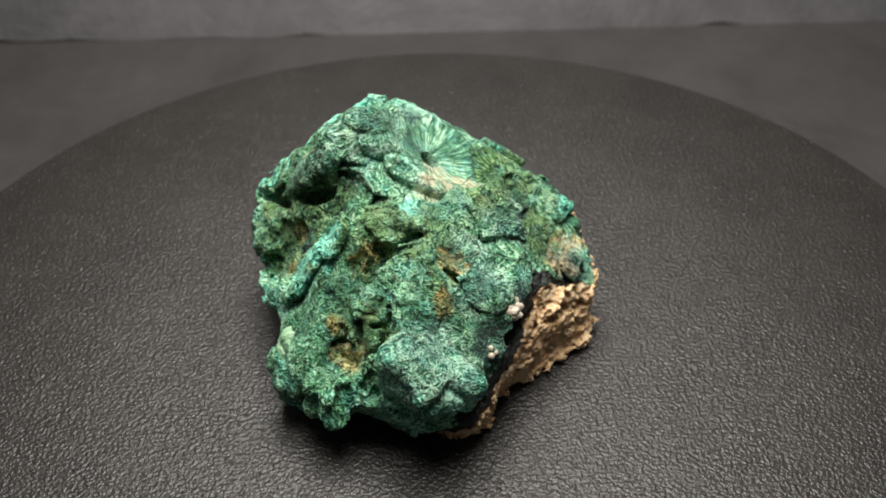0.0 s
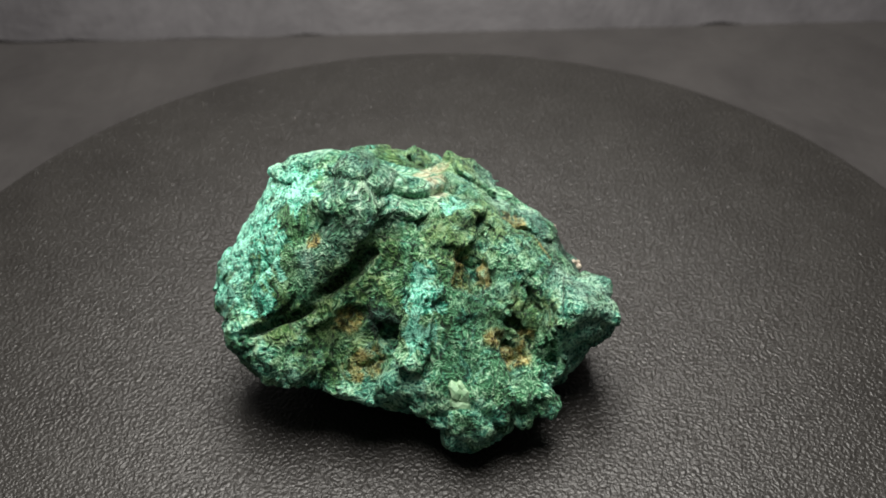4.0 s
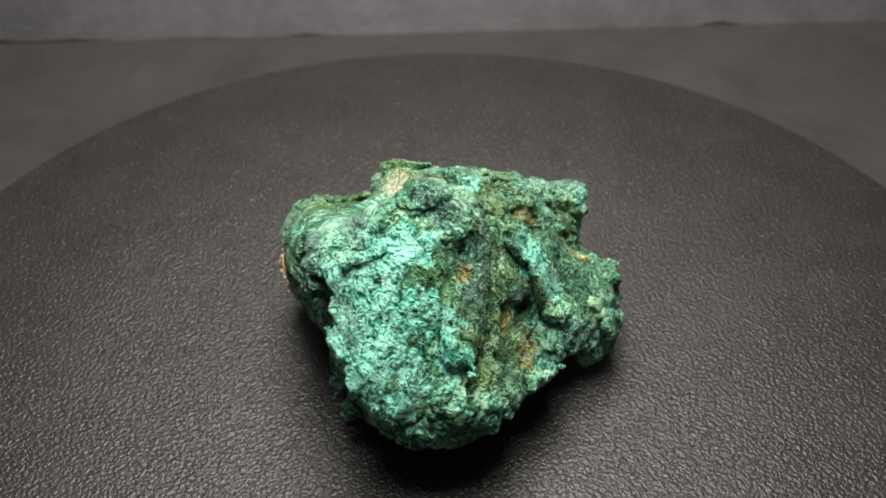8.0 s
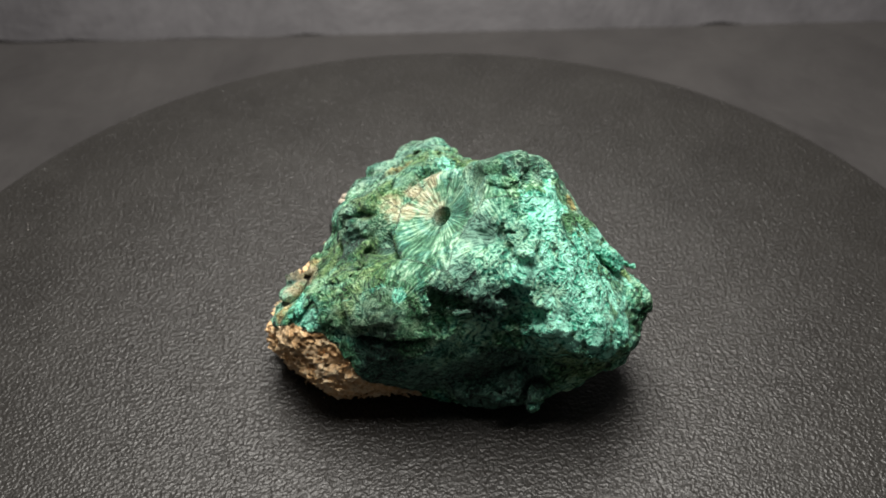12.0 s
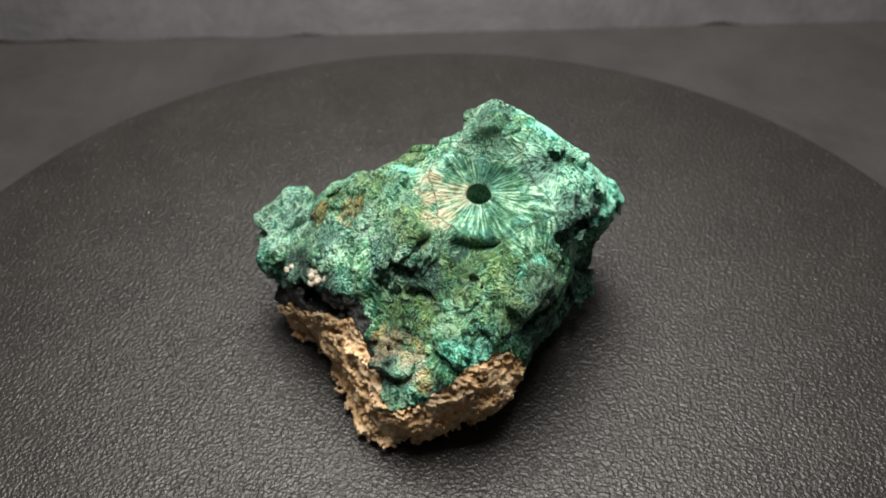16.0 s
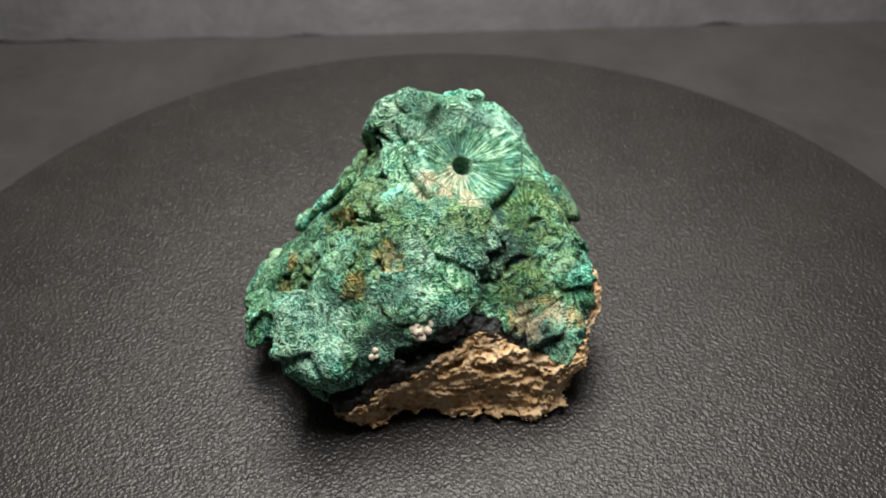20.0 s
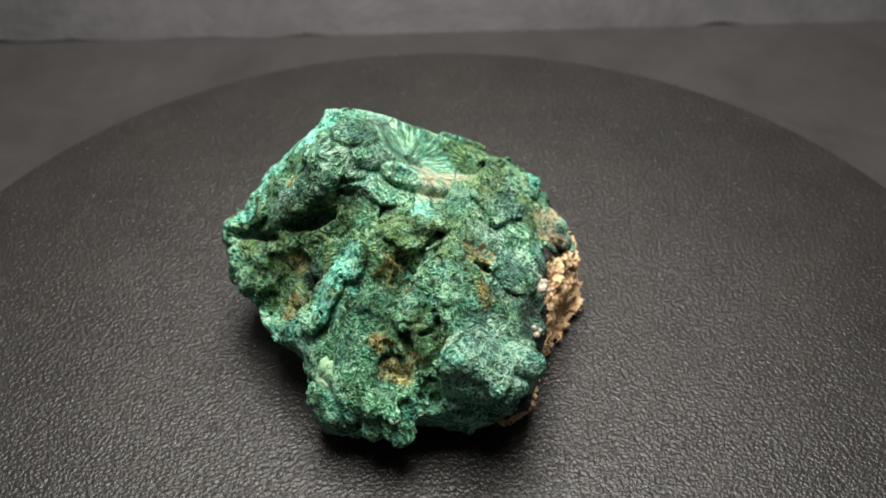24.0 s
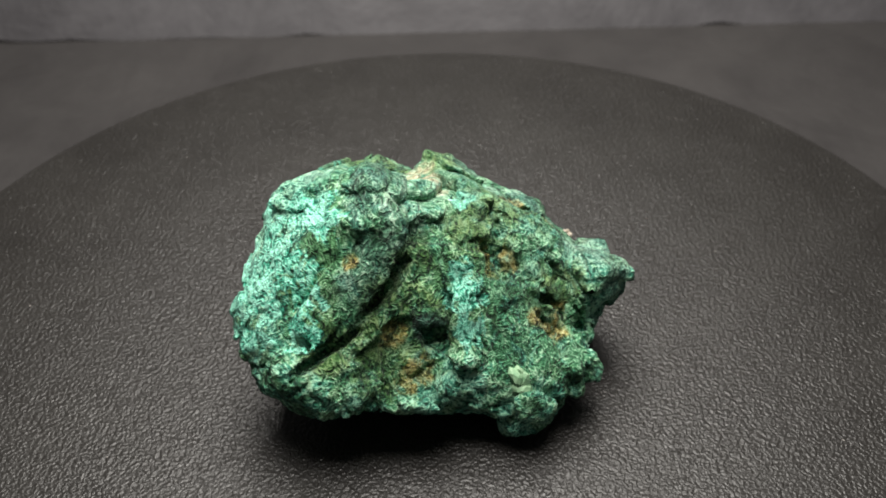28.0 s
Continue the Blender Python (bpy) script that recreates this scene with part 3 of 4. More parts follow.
hollows.rod((-2.6, 15.2, 34.3), (-8.1, 22.2, 33.9), 0.8, 0.9, (0.28, 0.48, 0.83))
hollows.rod((4.4, 21.5, 26.3), (-8.4, 25.0, 21.2), 1.3, 2.8, (0.49, 0.86, 0.17))
hollows.rod((14.6, 0.8, 22.8), (16.7, 6.1, 22.4), 0.9, 2.0, (0.69, -0.05, 0.72))
hollows.rod((13.2, -4.0, 25.2), (13.2, 1.9, 24.5), 0.6, 1.4, (0.75, -0.00, 0.67))
hollows.rod((14.1, -2.8, 24.9), (14.1, 3.0, 23.6), 0.7, 1.6, (0.75, -0.16, 0.64))
hollows.rod((-5.2, 17.3, 35.2), (-3.8, 19.8, 34.1), 0.9, 1.4, (0.50, 0.25, 0.83))
hollows.rod((-10.1, -11.0, 24.4), (-2.0, -11.0, 28.7), 1.0, 2.0, (0.10, -0.49, 0.87))
hollows.rod((14.7, 0.3, 23.1), (15.8, 2.6, 21.7), 0.9, 2.4, (0.75, -0.17, 0.64))
hollows.rod((10.5, -19.8, 15.3), (14.2, -12.3, 16.0), 1.2, 2.8, (0.81, -0.48, 0.33))
hollows.rod((-6.7, -10.0, 26.4), (-0.3, -9.2, 29.5), 0.8, 2.4, (-0.01, -0.58, 0.82))
hollows.rod((-10.6, -10.3, 24.8), (-6.1, -12.8, 25.9), 1.1, 1.8, (-0.24, -0.53, 0.81))


hollows.rod((-7.0, -26.0, 9.5), (8.5, -25.0, 9.0), 1.3, 2.4, (0.0, -1.0, -0.2))  # undercut below the great nodule


# the shallow dish of the fan
dish = Lumps(2.5)
dish.lump(2.8, 8.3, 34.7, 9.8, 11.0, 5.0, 0, 30, -2)

TUBE = (-0.4, 7.5, 30.0)
TUBE_AXIS = (0.50, 0.02, 0.87)


def tube(p):
    rel = p - np.array(TUBE, np.float32)
    axis = np.array(TUBE_AXIS, np.float32)
    axis /= np.linalg.norm(axis)
    along = rel @ axis
    off = rel - along[:, None] * axis
    wide = np.sqrt((off[:, 0] * 1.1) ** 2 + (off[:, 1] * 0.88) ** 2 + (off[:, 2] * 1.1) ** 2)
    return np.maximum(wide - 1.7 - 0.2 * smooth_noise(p / 1.5, 9), -along - 7.0)


def cut(d, hollow, k):
    """What is left of the solid d when the hollow is taken out, with a soft rim of width k."""
    h = np.clip(0.5 - 0.5 * (d + hollow) / k, 0, 1)
    return d * (1 - h) - hollow * h + k * h * (1 - h)


def calm(p):
    """One on the smooth faces: the fan, the great nodule and the plates; nought elsewhere."""
    crest = np.maximum(0.6 * toward(p, -11.5, 9.5, 37.0, 6.0, 0.4), 0.5 * toward(p, -18.5, 18.0, 29.0, 9.5, 0.4))
    crest = np.maximum(crest, 0.45 * toward(p, -18.0, -19.0, 9.0, 6.5, 0.4))
    return np.maximum(np.maximum(crest, toward(p, 0.5, 8.6, 30.0, 10.0, 0.25)), np.maximum(0.7 * toward(p, -0.5, -25.0, 19.5, 7.5, 0.4), 0.8 * toward(p, 11.6, 18.2, 24.0, 5.5, 0.4)))


# how far each form may stand proud of the mass, in mm
PROUD = {"fan": 2.0, "nodule": 2.6, "foot": 2.6, "spur": 2.4, "ridge": 3.0, "cap": 1.5, "apron": 3.0, "boss": 0.7, "brow": 0.8, "facet": 1.5, "tooth": 2.0}
KNOB_PROUD = 0.35


def forms(p):
    """The specimen before its fine relief, with a crease where two forms meet; what is not a named form; the named forms."""
    still = calm(p)
    rough = (1.0 - 0.8 * still)[:, None]
    bent = p + rough * np.stack([0.9 * smooth_noise(p / 4.5, 21 + k) for k in range(3)], 1)
    swell = swells.field(p)
    soft, a1, a2 = body.field(p + 0.6 * (bent - p))
    mass = soft - swell + 0.35 * np.exp(-((a2 - a1) / 0.5) ** 2) * (1 - still)
    _, k1, k2 = knobs.field(bent)
    free = [mass, k1 + 0.45 - swell, k2 + 0.45 - swell] + [form.field(bent)[1] + 0.45 - swell for form in named.values()]
    own = [np.maximum(d, mass - PROUD[name]) for name, d in zip(named, free[3:])]
    rest = np.minimum(mass, np.maximum(free[1], mass - KNOB_PROUD))
    first = np.full(len(p), 50.0, np.float32)
    second = first.copy()
    for d in free:
        second = np.minimum(second, np.maximum(first, d))
        first = np.minimum(first, d)
    between = np.minimum(mass, free[1]) - np.minimum.reduce(free[3:])
    near = np.minimum(rest, np.minimum.reduce(own)) + 0.55 * np.exp(-(between / 0.55) ** 2) * (1 - 0.8 * still) + 0.50 * np.exp(-((second - first) / 0.4) ** 2) * (1 - 0.9 * still)
    return cut(near, np.minimum(hollows.field(bent)[1] + 0.40, dish.field(p)[1]), 0.6), rest, own


def whole(p):
    return forms(p)[0]


def crust(p, d):
    """The fine relief of the ore and its lower bound, laid on the form d."""
    keep = 1.0 - 0.85 * calm(p)
    worm = 1.0 - np.abs(smooth_noise(p / 1.3, 11, 2, 0.5)) * 1.7
    lobes = np.tanh(2.2 * np.abs(smooth_noise(p / 4.2, 12, 2, 0.6)))
    d = d + keep * (0.36 * smooth_noise(p / 2.8, 1, 2, 0.6) - 0.40 * lobes - 0.24 * worm + 0.35)
    d = np.maximum(d, -tube(p))
    w = dark_width(p)
    return np.maximum(np.maximum(d, np.maximum(w, 0) - seam(p)), -p[:, 2])


def parted(d, past):
    """A form that ends just under its neighbours, past its bound with them."""
    return np.maximum(d + 0.4 * np.clip(past / 0.6 + 0.1, 0, 1), 0.7 * (past - 0.6))


def ore_solid(p):
    d, rest, own = forms(p)
    return parted(crust(p, d), rest - np.minimum.reduce(own))


def form_solid(name):
    """The solid of one named form, parted from its neighbours along the creases."""
    which = list(named).index(name)

    def solid(p):
        d, rest, own = forms(p)
        others = [rest] + [o for k, o in enumerate(own) if k != which]
        return parted(crust(p, d), own[which] - np.minimum.reduce(others))
    return solid


def host_solid(p):
    layer = smooth_noise(p / np.array((2.8, 2.8, 1.1), np.float32), 2, 3, 0.65)
    d = whole(p) - 0.35 + 2.4 * np.abs(layer) + 0.5 * smooth_noise(p / 3.0, 3, 3, 0.6)
    return np.maximum(np.maximum(d, seam(p) - 0.3), -p[:, 2])


def dark_solid(p):
    d = whole(p) + 0.3 + 0.7 * smooth_noise(p / 2.4, 4, 3, 0.65)
    s = seam(p)
    return np.maximum(np.maximum(d, -0.2 - s), np.maximum(s - dark_width(p) - 0.3, -p[:, 2]))


# spherulite centres from which the fibres radiate
CENTRES = [(-0.6, 7.4, 30.6)] + [tuple(c) for form in (knobs, *list(named.values())[1:]) for c, _, _ in form.items] + [(-14, 20, 22), (16, 6, 14), (-4, -4, 18), (12, -10, 17), (2, 18, 15)]


def ore_masks(v):
    p = v.astype(np.float32)
    best = np.full(len(p), 1e9, np.float32)
    tint = np.zeros(len(p), np.float32)
    dice = np.random.RandomState(31).uniform(0, 1, len(CENTRES))
    fibre = np.zeros((len(p), 3), np.float32)
    for k, c in enumerate(CENTRES):
        rel = p - np.array(c, np.float32)
        dist = np.linalg.norm(rel, axis=1)
        rank = dist * (0.75 if k == 0 else 1.0 if k < len(CENTRES) - 5 else 1.5)
        near = rank < best
        best[near] = rank[near]
        tint[near] = dice[k]
        fibre[near] = (rel / (dist[:, None] + 1e-3) * 9.0 + rel * 0.14 + 31.0 * k)[near]
    def blend(items):
        total = np.zeros(len(p), np.float32)
        for item in items:
            total = np.maximum(total, toward(p, *item))
        return total
    return {"tint": tint, "fibre_x": fibre[:, 0], "fibre_y": fibre[:, 1], "fibre_z": fibre[:, 2],
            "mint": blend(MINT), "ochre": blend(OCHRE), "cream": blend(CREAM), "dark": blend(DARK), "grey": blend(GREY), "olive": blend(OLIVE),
            "fan": toward(p, 0.5, 8.6, 30.0, 10.5, 0.25)}


# colours of the crust, by mineral or painted shade: place and reach in mm
MINT = [(-12.8, 17.2, 33.9, 2.6), (-13.8, 14, 35.3, 2.6), (-15.7, 20.9, 29.5, 2.6), (-21.9, 18.1, 26.3, 2.6), (-26.3, 15.4, 23.8, 2.6),
        (-11.6, 22.6, 30.7, 2.6), (-16.2, 22, 28.2, 2.6),
        (-23.7, 14.9, 26.4, 2.6), (21.2, 13.7, 19.4, 1.5), (8.3, 18.8, 27, 0.9), (-19.4, 17.3, 29.3, 2.6),
        (-14, -5.5, 26.1, 1.7), (-20.1, -7.4, 18.1, 1.5), (22, 9.3, 19.4, 1.6), (10.8, 16.9, 26.2, 0.9), (-16.3, 24.5, 25, 5.5), (-19.5, 20, 26, 4),
        (-9.3, 24.3, 30, 3.5), (-20.4, 22.5, 19, 4), (22.1, 11.9, 18, 1.6), (-15.6, -6.3, 23.5, 2.3), (-19, -7.3, 19.5, 2.0), (-3, -5, 30.5, 1.4)]
OCHRE = [(-10.5, -10.4, 24.7, 1.8), (-12.6, -20, 13.8, 1.8), (-23.4, -0.5, 15.1, 1.8), (1.8, -18.9, 23.6, 1.8), (-8.9, -11.8, 24, 1.8),
         (-13.8, -18.7, 14, 1.8), (2.3, -12.4, 26.5, 1.8), (-8.9, -9.6, 25.4, 1.8), (3.7, -12.4, 25.6, 1.8), (21.4, 2.8, 17, 1.8),
         (19.6, -1.4, 16.4, 1.8), (-10.6, -20.3, 15.8, 1.6), (-24, 1.4, 13, 1.7), (-20.9, 3.4, 19.5, 1.8), (-20.7, -0.3, 14, 1.9),
         (-22.9, -0.3, 13.5, 1.6), (-14.1, -16.2, 17.8, 1.5), (2.3, -11.8, 24.6, 1.7), (-16.4, 14.5, 30.4, 0.7), (-18.9, 9.1, 31, 1.1),
         (-19.8, 20.7, 25.5, 0.4), (-14.6, -24.9, 8, 1.4), (24.3, 5.3, 14.6, 1.6)]
CREAM = [(-0.2, -1.3, 31.7, 1.9), (1.5, 0.9, 31.4, 1.9), (6.3, 2.9, 30.3, 1.9), (2, 4.9, 31.5, 1.9), (21.8, -2.4, 16.8, 1.9), (19.9, -0.2, 16.3, 1.9),
         (0.9, 4.2, 30.4, 1.9), (4.3, 3.5, 29.6, 1.3), (-2, 0.6, 31.3, 1.2), (22.2, 2.9, 14.6, 2.2), (23.3, 5.9, 13, 1.6)]
# dark green mineral, with the shade of pits, crevices and gaps painted in
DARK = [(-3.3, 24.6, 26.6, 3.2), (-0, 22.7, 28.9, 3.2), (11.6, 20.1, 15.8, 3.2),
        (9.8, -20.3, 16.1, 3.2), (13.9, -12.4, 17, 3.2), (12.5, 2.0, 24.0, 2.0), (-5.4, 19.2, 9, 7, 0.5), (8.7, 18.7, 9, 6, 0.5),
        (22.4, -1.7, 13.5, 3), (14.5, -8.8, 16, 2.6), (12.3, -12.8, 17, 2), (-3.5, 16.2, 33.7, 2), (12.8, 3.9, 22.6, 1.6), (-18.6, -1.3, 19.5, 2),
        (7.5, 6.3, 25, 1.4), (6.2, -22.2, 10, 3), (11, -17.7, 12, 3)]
GREY = [(12, 18.2, 24.5, 3.6), (-13, 6.8, 38.9, 3.4), (-1.1, -24.5, 21.5, 3.4), (11, -3.2, 27.6, 3.4), (6.9, -13.4, 23.9, 3.4), (-2.4, -25.5, 21.3, 3.4),
        (10.5, 3.3, 26.4, 3.4), (5.4, -11, 25.4, 3.4), (-12.9, 2.8, 34, 4), (-16.9, 5.3, 31, 3), (0.2, -26, 19.5, 5.5), (6.3, -14.8, 22.5, 4),
        (11.9, -1.6, 24, 3.5), (-7.9, 5.2, 37, 3), (-19.8, 7.4, 28, 3)]
OLIVE = [(-23.8, 5.2, 20, 3.2), (-19.9, 4.9, 25.3, 3.2), (-8.9, -20.4, 19.8, 3.2), (8.4, 0, 30.5, 3.2), (-15.6, 1.8, 28.3, 3.2),
         (-1.6, -10.7, 28.8, 3.2), (10.9, 13, 27.2, 3.2), (13.9, 9.6, 25.5, 3.2), (-26.7, 11.3, 21.4, 3.2), (11.1, 10, 26.1, 3.2), (-21, 1.4, 22, 5),
         (-23.9, 5.5, 16, 4), (-8.1, -7.9, 28, 4), (-7.1, -16, 19, 3.5), (10.4, 8.6, 25, 3.5), (16.1, 2.2, 20, 3.5), (12.6, 13.5, 23, 4),
         (0, -14, 24, 3), (-18.6, 17.5, 28, 2.5), (-18.3, 24.5, 14, 4)]


def make_ore():
    n = Nodes("malachite_ore")
    join3 = n.add("ShaderNodeCombineXYZ")
    for k, key in enumerate(("fibre_x", "fibre_y", "fibre_z")):
        n.link(n.attribute(key), join3.inputs[k])
    fibre_at = join3.outputs[0]
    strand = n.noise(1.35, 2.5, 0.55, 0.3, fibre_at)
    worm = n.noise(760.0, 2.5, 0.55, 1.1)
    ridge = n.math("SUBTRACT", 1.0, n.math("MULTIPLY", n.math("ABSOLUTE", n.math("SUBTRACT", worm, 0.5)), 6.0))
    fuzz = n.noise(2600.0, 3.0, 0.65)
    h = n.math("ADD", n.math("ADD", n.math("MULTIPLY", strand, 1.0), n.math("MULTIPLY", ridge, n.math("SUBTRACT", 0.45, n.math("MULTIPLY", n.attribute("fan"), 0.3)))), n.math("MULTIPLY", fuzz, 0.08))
    rays = n.noise(1.5, 3.0, 0.65, 0.3, fibre_at)
    on_fan = n.attribute("fan")
    h = n.math("ADD", h, n.math("MULTIPLY", on_fan, n.math("MULTIPLY", n.math("ADD", n.math("MULTIPLY", n.math("SUBTRACT", rays, 0.5), 0.8), 0.22), 1.0)))
    relief = n.math("SUBTRACT", h, n.math("MULTIPLY", on_fan, n.math("MULTIPLY", rays, 0.9)))
    broad = n.noise(190.0, 5.0, 0.65, 0.5)
    drift = n.noise(330.0, 3.0, 0.6, 0.8)
    # green of the crust; groove shade painted in: dark grooves, pale fibre ends
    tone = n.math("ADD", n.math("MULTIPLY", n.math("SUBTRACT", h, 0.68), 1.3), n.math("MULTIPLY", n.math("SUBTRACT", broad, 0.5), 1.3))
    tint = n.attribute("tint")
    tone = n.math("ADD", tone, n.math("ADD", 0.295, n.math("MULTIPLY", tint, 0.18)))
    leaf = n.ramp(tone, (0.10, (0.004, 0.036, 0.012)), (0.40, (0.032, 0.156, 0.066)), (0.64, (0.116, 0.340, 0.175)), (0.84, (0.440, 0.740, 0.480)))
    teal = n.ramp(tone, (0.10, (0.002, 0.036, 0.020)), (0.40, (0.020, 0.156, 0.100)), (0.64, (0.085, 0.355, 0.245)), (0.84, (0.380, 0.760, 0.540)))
    green = n.mix(leaf, teal, n.band(n.math("ADD", drift, n.math("MULTIPLY", n.math("SUBTRACT", tint, 0.5), 0.22)), 0.40, 0.60))
    moss = n.ramp(tone, (0.10, (0.008, 0.032, 0.006)), (0.40, (0.050, 0.150, 0.030)), (0.64, (0.135, 0.300, 0.090)), (0.90, (0.340, 0.540, 0.280)))
    green = n.mix(green, moss, n.math("MULTIPLY", n.band(n.noise(120.0, 3.0, 0.6, 0.7), 0.47, 0.66), n.math("SUBTRACT", 0.42, n.math("MULTIPLY", on_fan, 0.38))))
    speck = n.noise(420.0, 4.0, 0.7, 0.5)
    rub = n.math("MULTIPLY", n.math("SUBTRACT", speck, 0.5), 2.2)

    def mask(key, low, high):
        return n.band(n.math("ADD", n.attribute(key), rub), low, high)

    grey = n.ramp(tone, (0.2, (0.022, 0.062, 0.048)), (0.5, (0.105, 0.205, 0.160)), (0.82, (0.360, 0.500, 0.420)))
    olive = n.ramp(tone, (0.2, (0.008, 0.026, 0.006)), (0.5, (0.055, 0.140, 0.024)), (0.85, (0.250, 0.380, 0.130)))
    mint = n.ramp(tone, (0.15, (0.008, 0.130, 0.076)), (0.42, (0.080, 0.500, 0.330)), (0.70, (0.380, 0.920, 0.700)))
    ochre = n.ramp(tone, (0.2, (0.060, 0.050, 0.008)), (0.5, (0.330, 0.250, 0.055)), (0.85, (0.640, 0.540, 0.220)))
    cream = n.ramp(tone, (0.15, (0.220, 0.190, 0.110)), (0.5, (0.460, 0.400, 0.250)), (0.85, (0.720, 0.660, 0.480)))
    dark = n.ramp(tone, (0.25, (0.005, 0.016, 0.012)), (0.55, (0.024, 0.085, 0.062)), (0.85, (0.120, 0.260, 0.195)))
    colour = n.mix(green, grey, n.math("MULTIPLY", n.math("MAXIMUM", mask("grey", 0.4, 1.15), n.math("MULTIPLY", on_fan, 0.6)), 0.50))
    colour = n.mix(colour, olive, n.math("MULTIPLY", mask("olive", 0.35, 1.3), 0.85))
    flake = n.math("MULTIPLY", n.math("SUBTRACT", n.noise(280.0, 4.0, 0.65, 1.2), 0.5), 3.4)
    colour = n.mix(colour, mint, n.band(n.math("ADD", n.math("MULTIPLY", n.attribute("mint"), 1.0), flake), 0.62, 0.95))
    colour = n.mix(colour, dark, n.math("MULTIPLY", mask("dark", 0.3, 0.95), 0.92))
    colour = n.mix(colour, ochre, n.math("MULTIPLY", mask("ochre", 0.55, 1.35), 0.95))
    colour = n.mix(colour, cream, n.math("MULTIPLY", mask("cream", 0.45, 1.35), 0.85))
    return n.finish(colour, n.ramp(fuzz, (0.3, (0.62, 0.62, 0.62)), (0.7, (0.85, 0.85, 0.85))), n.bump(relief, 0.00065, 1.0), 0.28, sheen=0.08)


def make_host():
    n = Nodes("tan_host_rock")
    tone = n.noise(330.0, 6.0, 0.68, 0.6)
    crumb = n.noise(1400.0, 4.0, 0.7)
    mixed = n.math("ADD", n.math("MULTIPLY", tone, 0.6), n.math("MULTIPLY", crumb, 0.4))
    colour = n.ramp(mixed, (0.31, (0.150, 0.062, 0.022)), (0.39, (0.580, 0.325, 0.140)), (0.48, (0.850, 0.575, 0.310)), (0.61, (0.900, 0.740, 0.510)))
    return n.finish(colour, 0.88, n.bump(mixed, 0.0014, 1.0), 0.25)


def make_dark():
    n = Nodes("black_seam_and_shade")
    tone = n.noise(900.0, 5.0, 0.7)
    colour = n.ramp(tone, (0.38, (0.004, 0.005, 0.005)), (0.55, (0.022, 0.026, 0.024)), (0.66, (0.080, 0.085, 0.080)), (0.74, (0.34, 0.32, 0.29)))
    return n.finish(colour, 0.45, n.bump(tone, 0.0007, 1.0), 0.5)


def make_calcite(name, low, high):
    n = Nodes(name)
    tone = n.noise(700.0, 4.0, 0.6)
    return n.finish(n.ramp(tone, (0.3, low), (0.7, high)), 0.5, n.bump(tone, 0.0004, 0.8), 0.5)


ore, host, seam_black = make_ore(), make_host(), make_dark()
calcite = make_calcite("white_calcite", (0.34, 0.28, 0.21), (0.66, 0.60, 0.50))
pale_green = make_calcite("pale_green_crystal", (0.15, 0.32, 0.17), (0.34, 0.52, 0.32))

specimen = tagged(new("mineral_specimen"), "rough green malachite specimen with tan host rock resting on the turntable", "rock")
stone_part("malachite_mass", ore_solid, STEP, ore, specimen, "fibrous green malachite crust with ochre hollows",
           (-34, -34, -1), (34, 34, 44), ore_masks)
for form, name, label, lo, hi in (
        ("fan", "fan_nodule", "fan of pale green fibres round an open tube", (-13, -6, 19), (13, 22, 39)),
        ("nodule", "great_nodule", "rounded grey-green nodule", (-9, -33, 6), (13, -10, 28)),
        ("foot", "foot_lobe", "knobbly green lobe at the foot", (-29, -29, -1), (-7, -9, 18)),
        ("spur", "velvet_spur", "velvety blue-green spur", (-25, -13, 8), (-6, 2, 32)),
        ("ridge", "long_ridge", "long overhanging green ridge", (-33, -4, 12), (-4, 24, 41)),
        ("cap", "top_cap", "green fibrous cap", (-16, -1, 26), (1, 15, 43)),
        ("apron", "green_apron", "dark green lobe over the host rock", (17, -5, 8), (30, 8, 20)),
        ("boss", "boss_plate", "grey-green plate below the fan", (0, -12, 20), (17, 5, 33)),
        ("brow", "brow_lobe", "overhanging green brow above the ochre hollow", (-15, -11, 22), (1, 4, 36)),
        ("facet", "facet_plate", "pale smooth green facet", (1, 10, 15), (24, 26, 33)),
        ("tooth", "dark_tooth", "dark green plate near the foot", (-19, 15, 0), (2, 29, 17))):
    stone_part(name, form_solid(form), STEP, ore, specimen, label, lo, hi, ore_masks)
stone_part("host_rock", host_solid, STEP, host, specimen, "crumbly layered tan host rock", (-6, -32, -1), (34, 32, 23))
# real dark seam, also a black filling for the shade under the ore
stone_part("black_seam_and_gap_shade", dark_solid, STEP, seam_black, specimen, "black glinting seam, in part standing for the shade of the gap below the ore", (-12, -32, 0), (33, 12, 26))


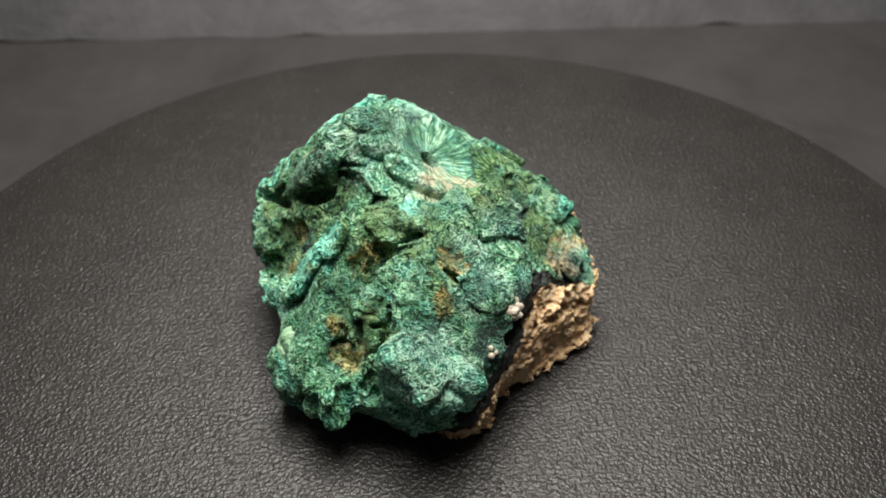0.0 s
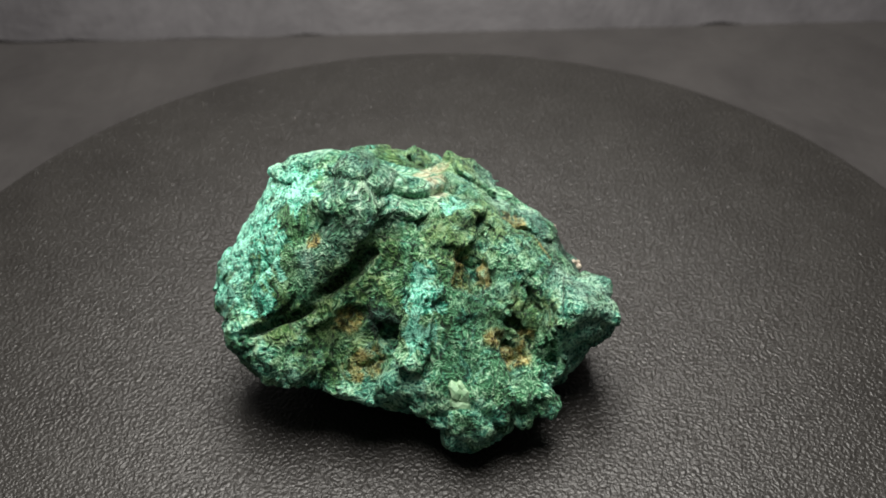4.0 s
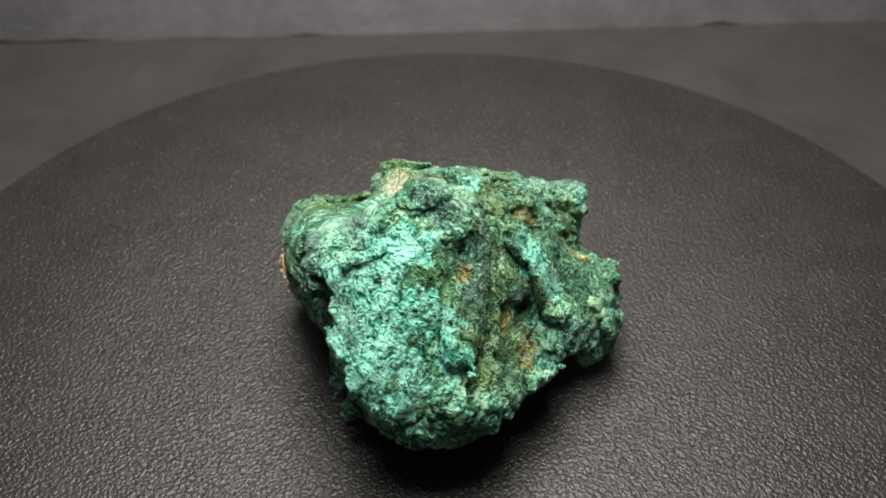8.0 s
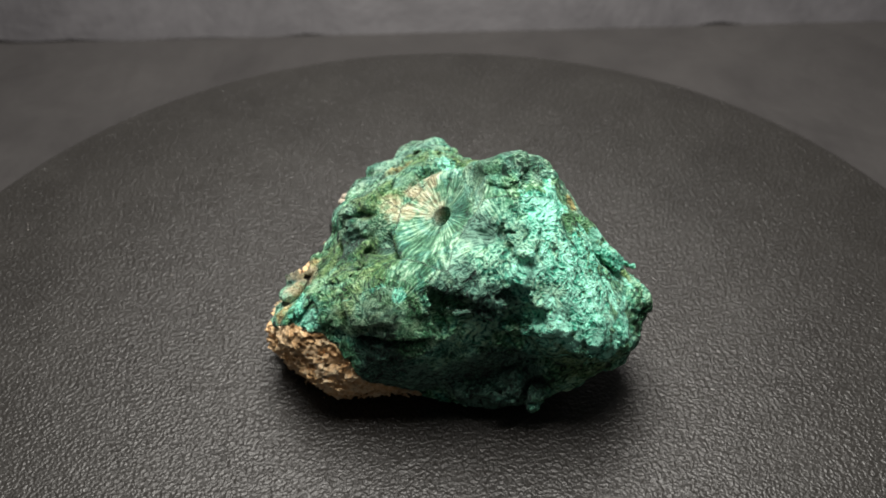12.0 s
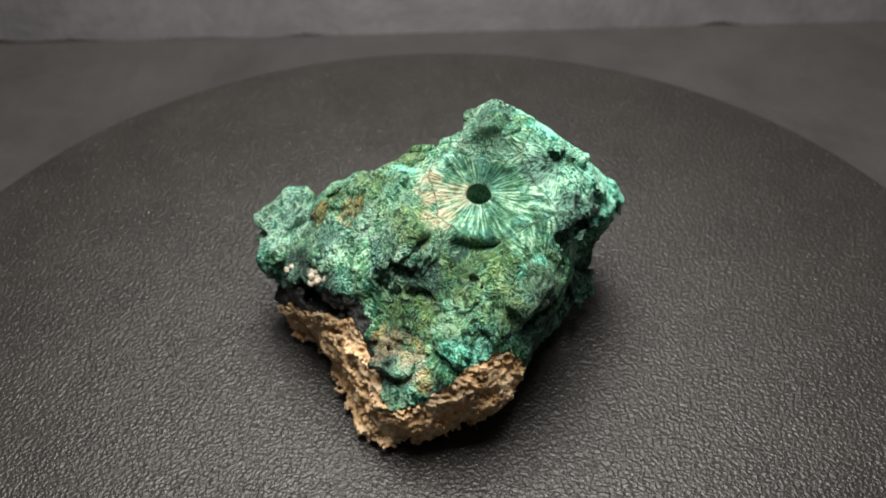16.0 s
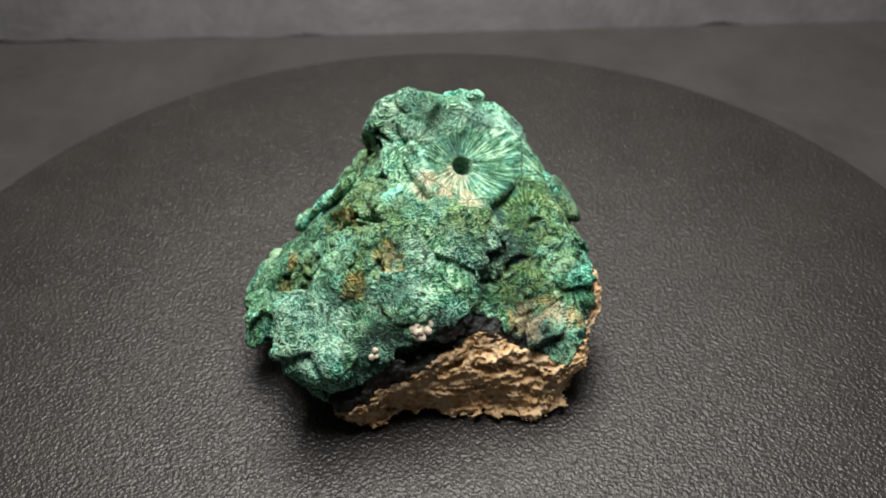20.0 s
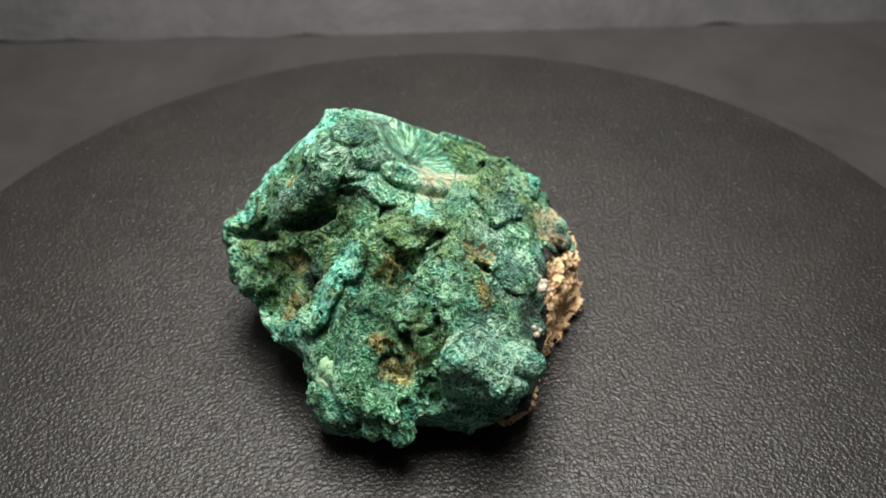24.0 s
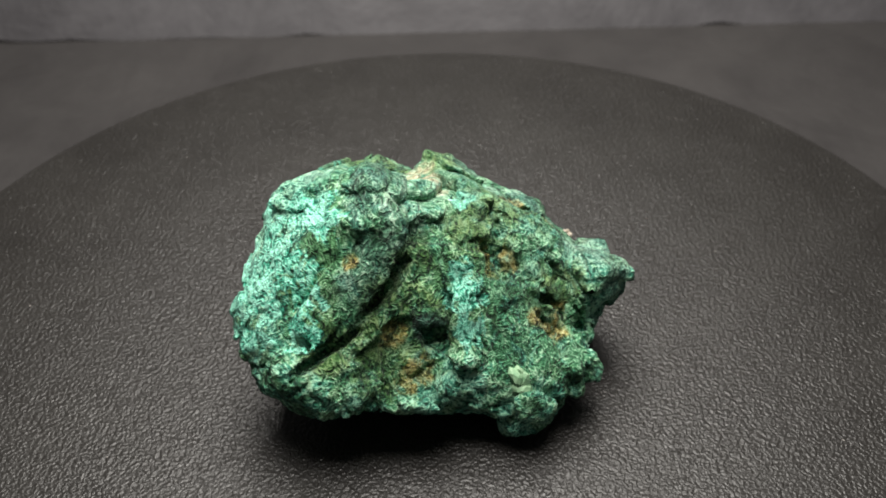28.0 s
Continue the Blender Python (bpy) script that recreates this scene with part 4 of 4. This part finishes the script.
def crystal(name, seed, at, size, material, label, flat=1.0):
    """One small blunt crystal, its faces uneven."""
    dice = random.Random(seed)
    bm = bmesh.new()
    m = Matrix.Translation(at) @ Euler([dice.uniform(0, 6.3) for _ in range(3)]).to_matrix().to_4x4()
    shape = Matrix.Diagonal((1, dice.uniform(0.7, 1), flat * dice.uniform(0.65, 0.95), 1))
    for v in bmesh.ops.create_icosphere(bm, subdivisions=2, radius=size, matrix=m @ shape)["verts"]:
        v.co += 0.24 * size * noise.noise_vector(v.co * (1.3 / size))
        v.co *= 0.001
    part(name, bm, material, specimen, label, False)


def crystal_group(name, seed, centre, spread, sizes, count, material, label, flat=1.0):
    dice = random.Random(seed)
    for k in range(count):
        at = Vector([c + dice.uniform(-1, 1) * s for c, s in zip(centre, spread)])
        crystal(name, seed * 100 + k, at, dice.uniform(*sizes), material, label, flat)


crystal_group("white_crystal", 3, (11.5, -14.6, 18.9), (1.4, 1.6, 0.6), (0.5, 0.95), 13, calcite, "blunt white crystal")
crystal_group("white_crystal", 4, (8.5, -20.8, 16.4), (0.6, 1.5, 0.5), (0.35, 0.55), 4, calcite, "blunt white crystal")
crystal_group("pale_crystal", 5, (-22.0, -14.6, 12.6), (0.5, 1.2, 1.3), (1.5, 2.1), 5, pale_green, "pale green crystal", 0.6)


def dust(count):
    """Pale specks of dust lying on the platter."""
    dice = random.Random(8)
    bm = bmesh.new()
    for _ in range(count):
        a, d, s = dice.uniform(0, 6.283), 0.0985 * math.sqrt(dice.uniform(0.08, 1)), dice.choice((0.00004, 0.00005, 0.00007, 0.0001))
        at = Matrix.Translation((d * math.cos(a), d * math.sin(a), s * 0.5)) @ pose(0, 0, 0, 0, 0, dice.uniform(0, 360))
        bmesh.ops.create_icosphere(bm, subdivisions=1, radius=s, matrix=at @ Matrix.Diagonal((dice.uniform(1, 2.6), 1, 0.7, 1)))
    lint = Nodes("grey_dust").finish((0.34, 0.32, 0.30), 0.9)
    tagged(part("dust", bm, lint, turntable, "pale dust specks", False), kind="stuff")


dust(46)


# ---- what moves: the platter turns, and the specimen with it ----
TURN = 360.0 / 22.75


def motions():
    rows = [(float(t), pose(0, 0, 0, 0, 0, TURN * t)) for t in range(29)]
    walk(turntable, rows)
    walk(specimen, rows)


motions()
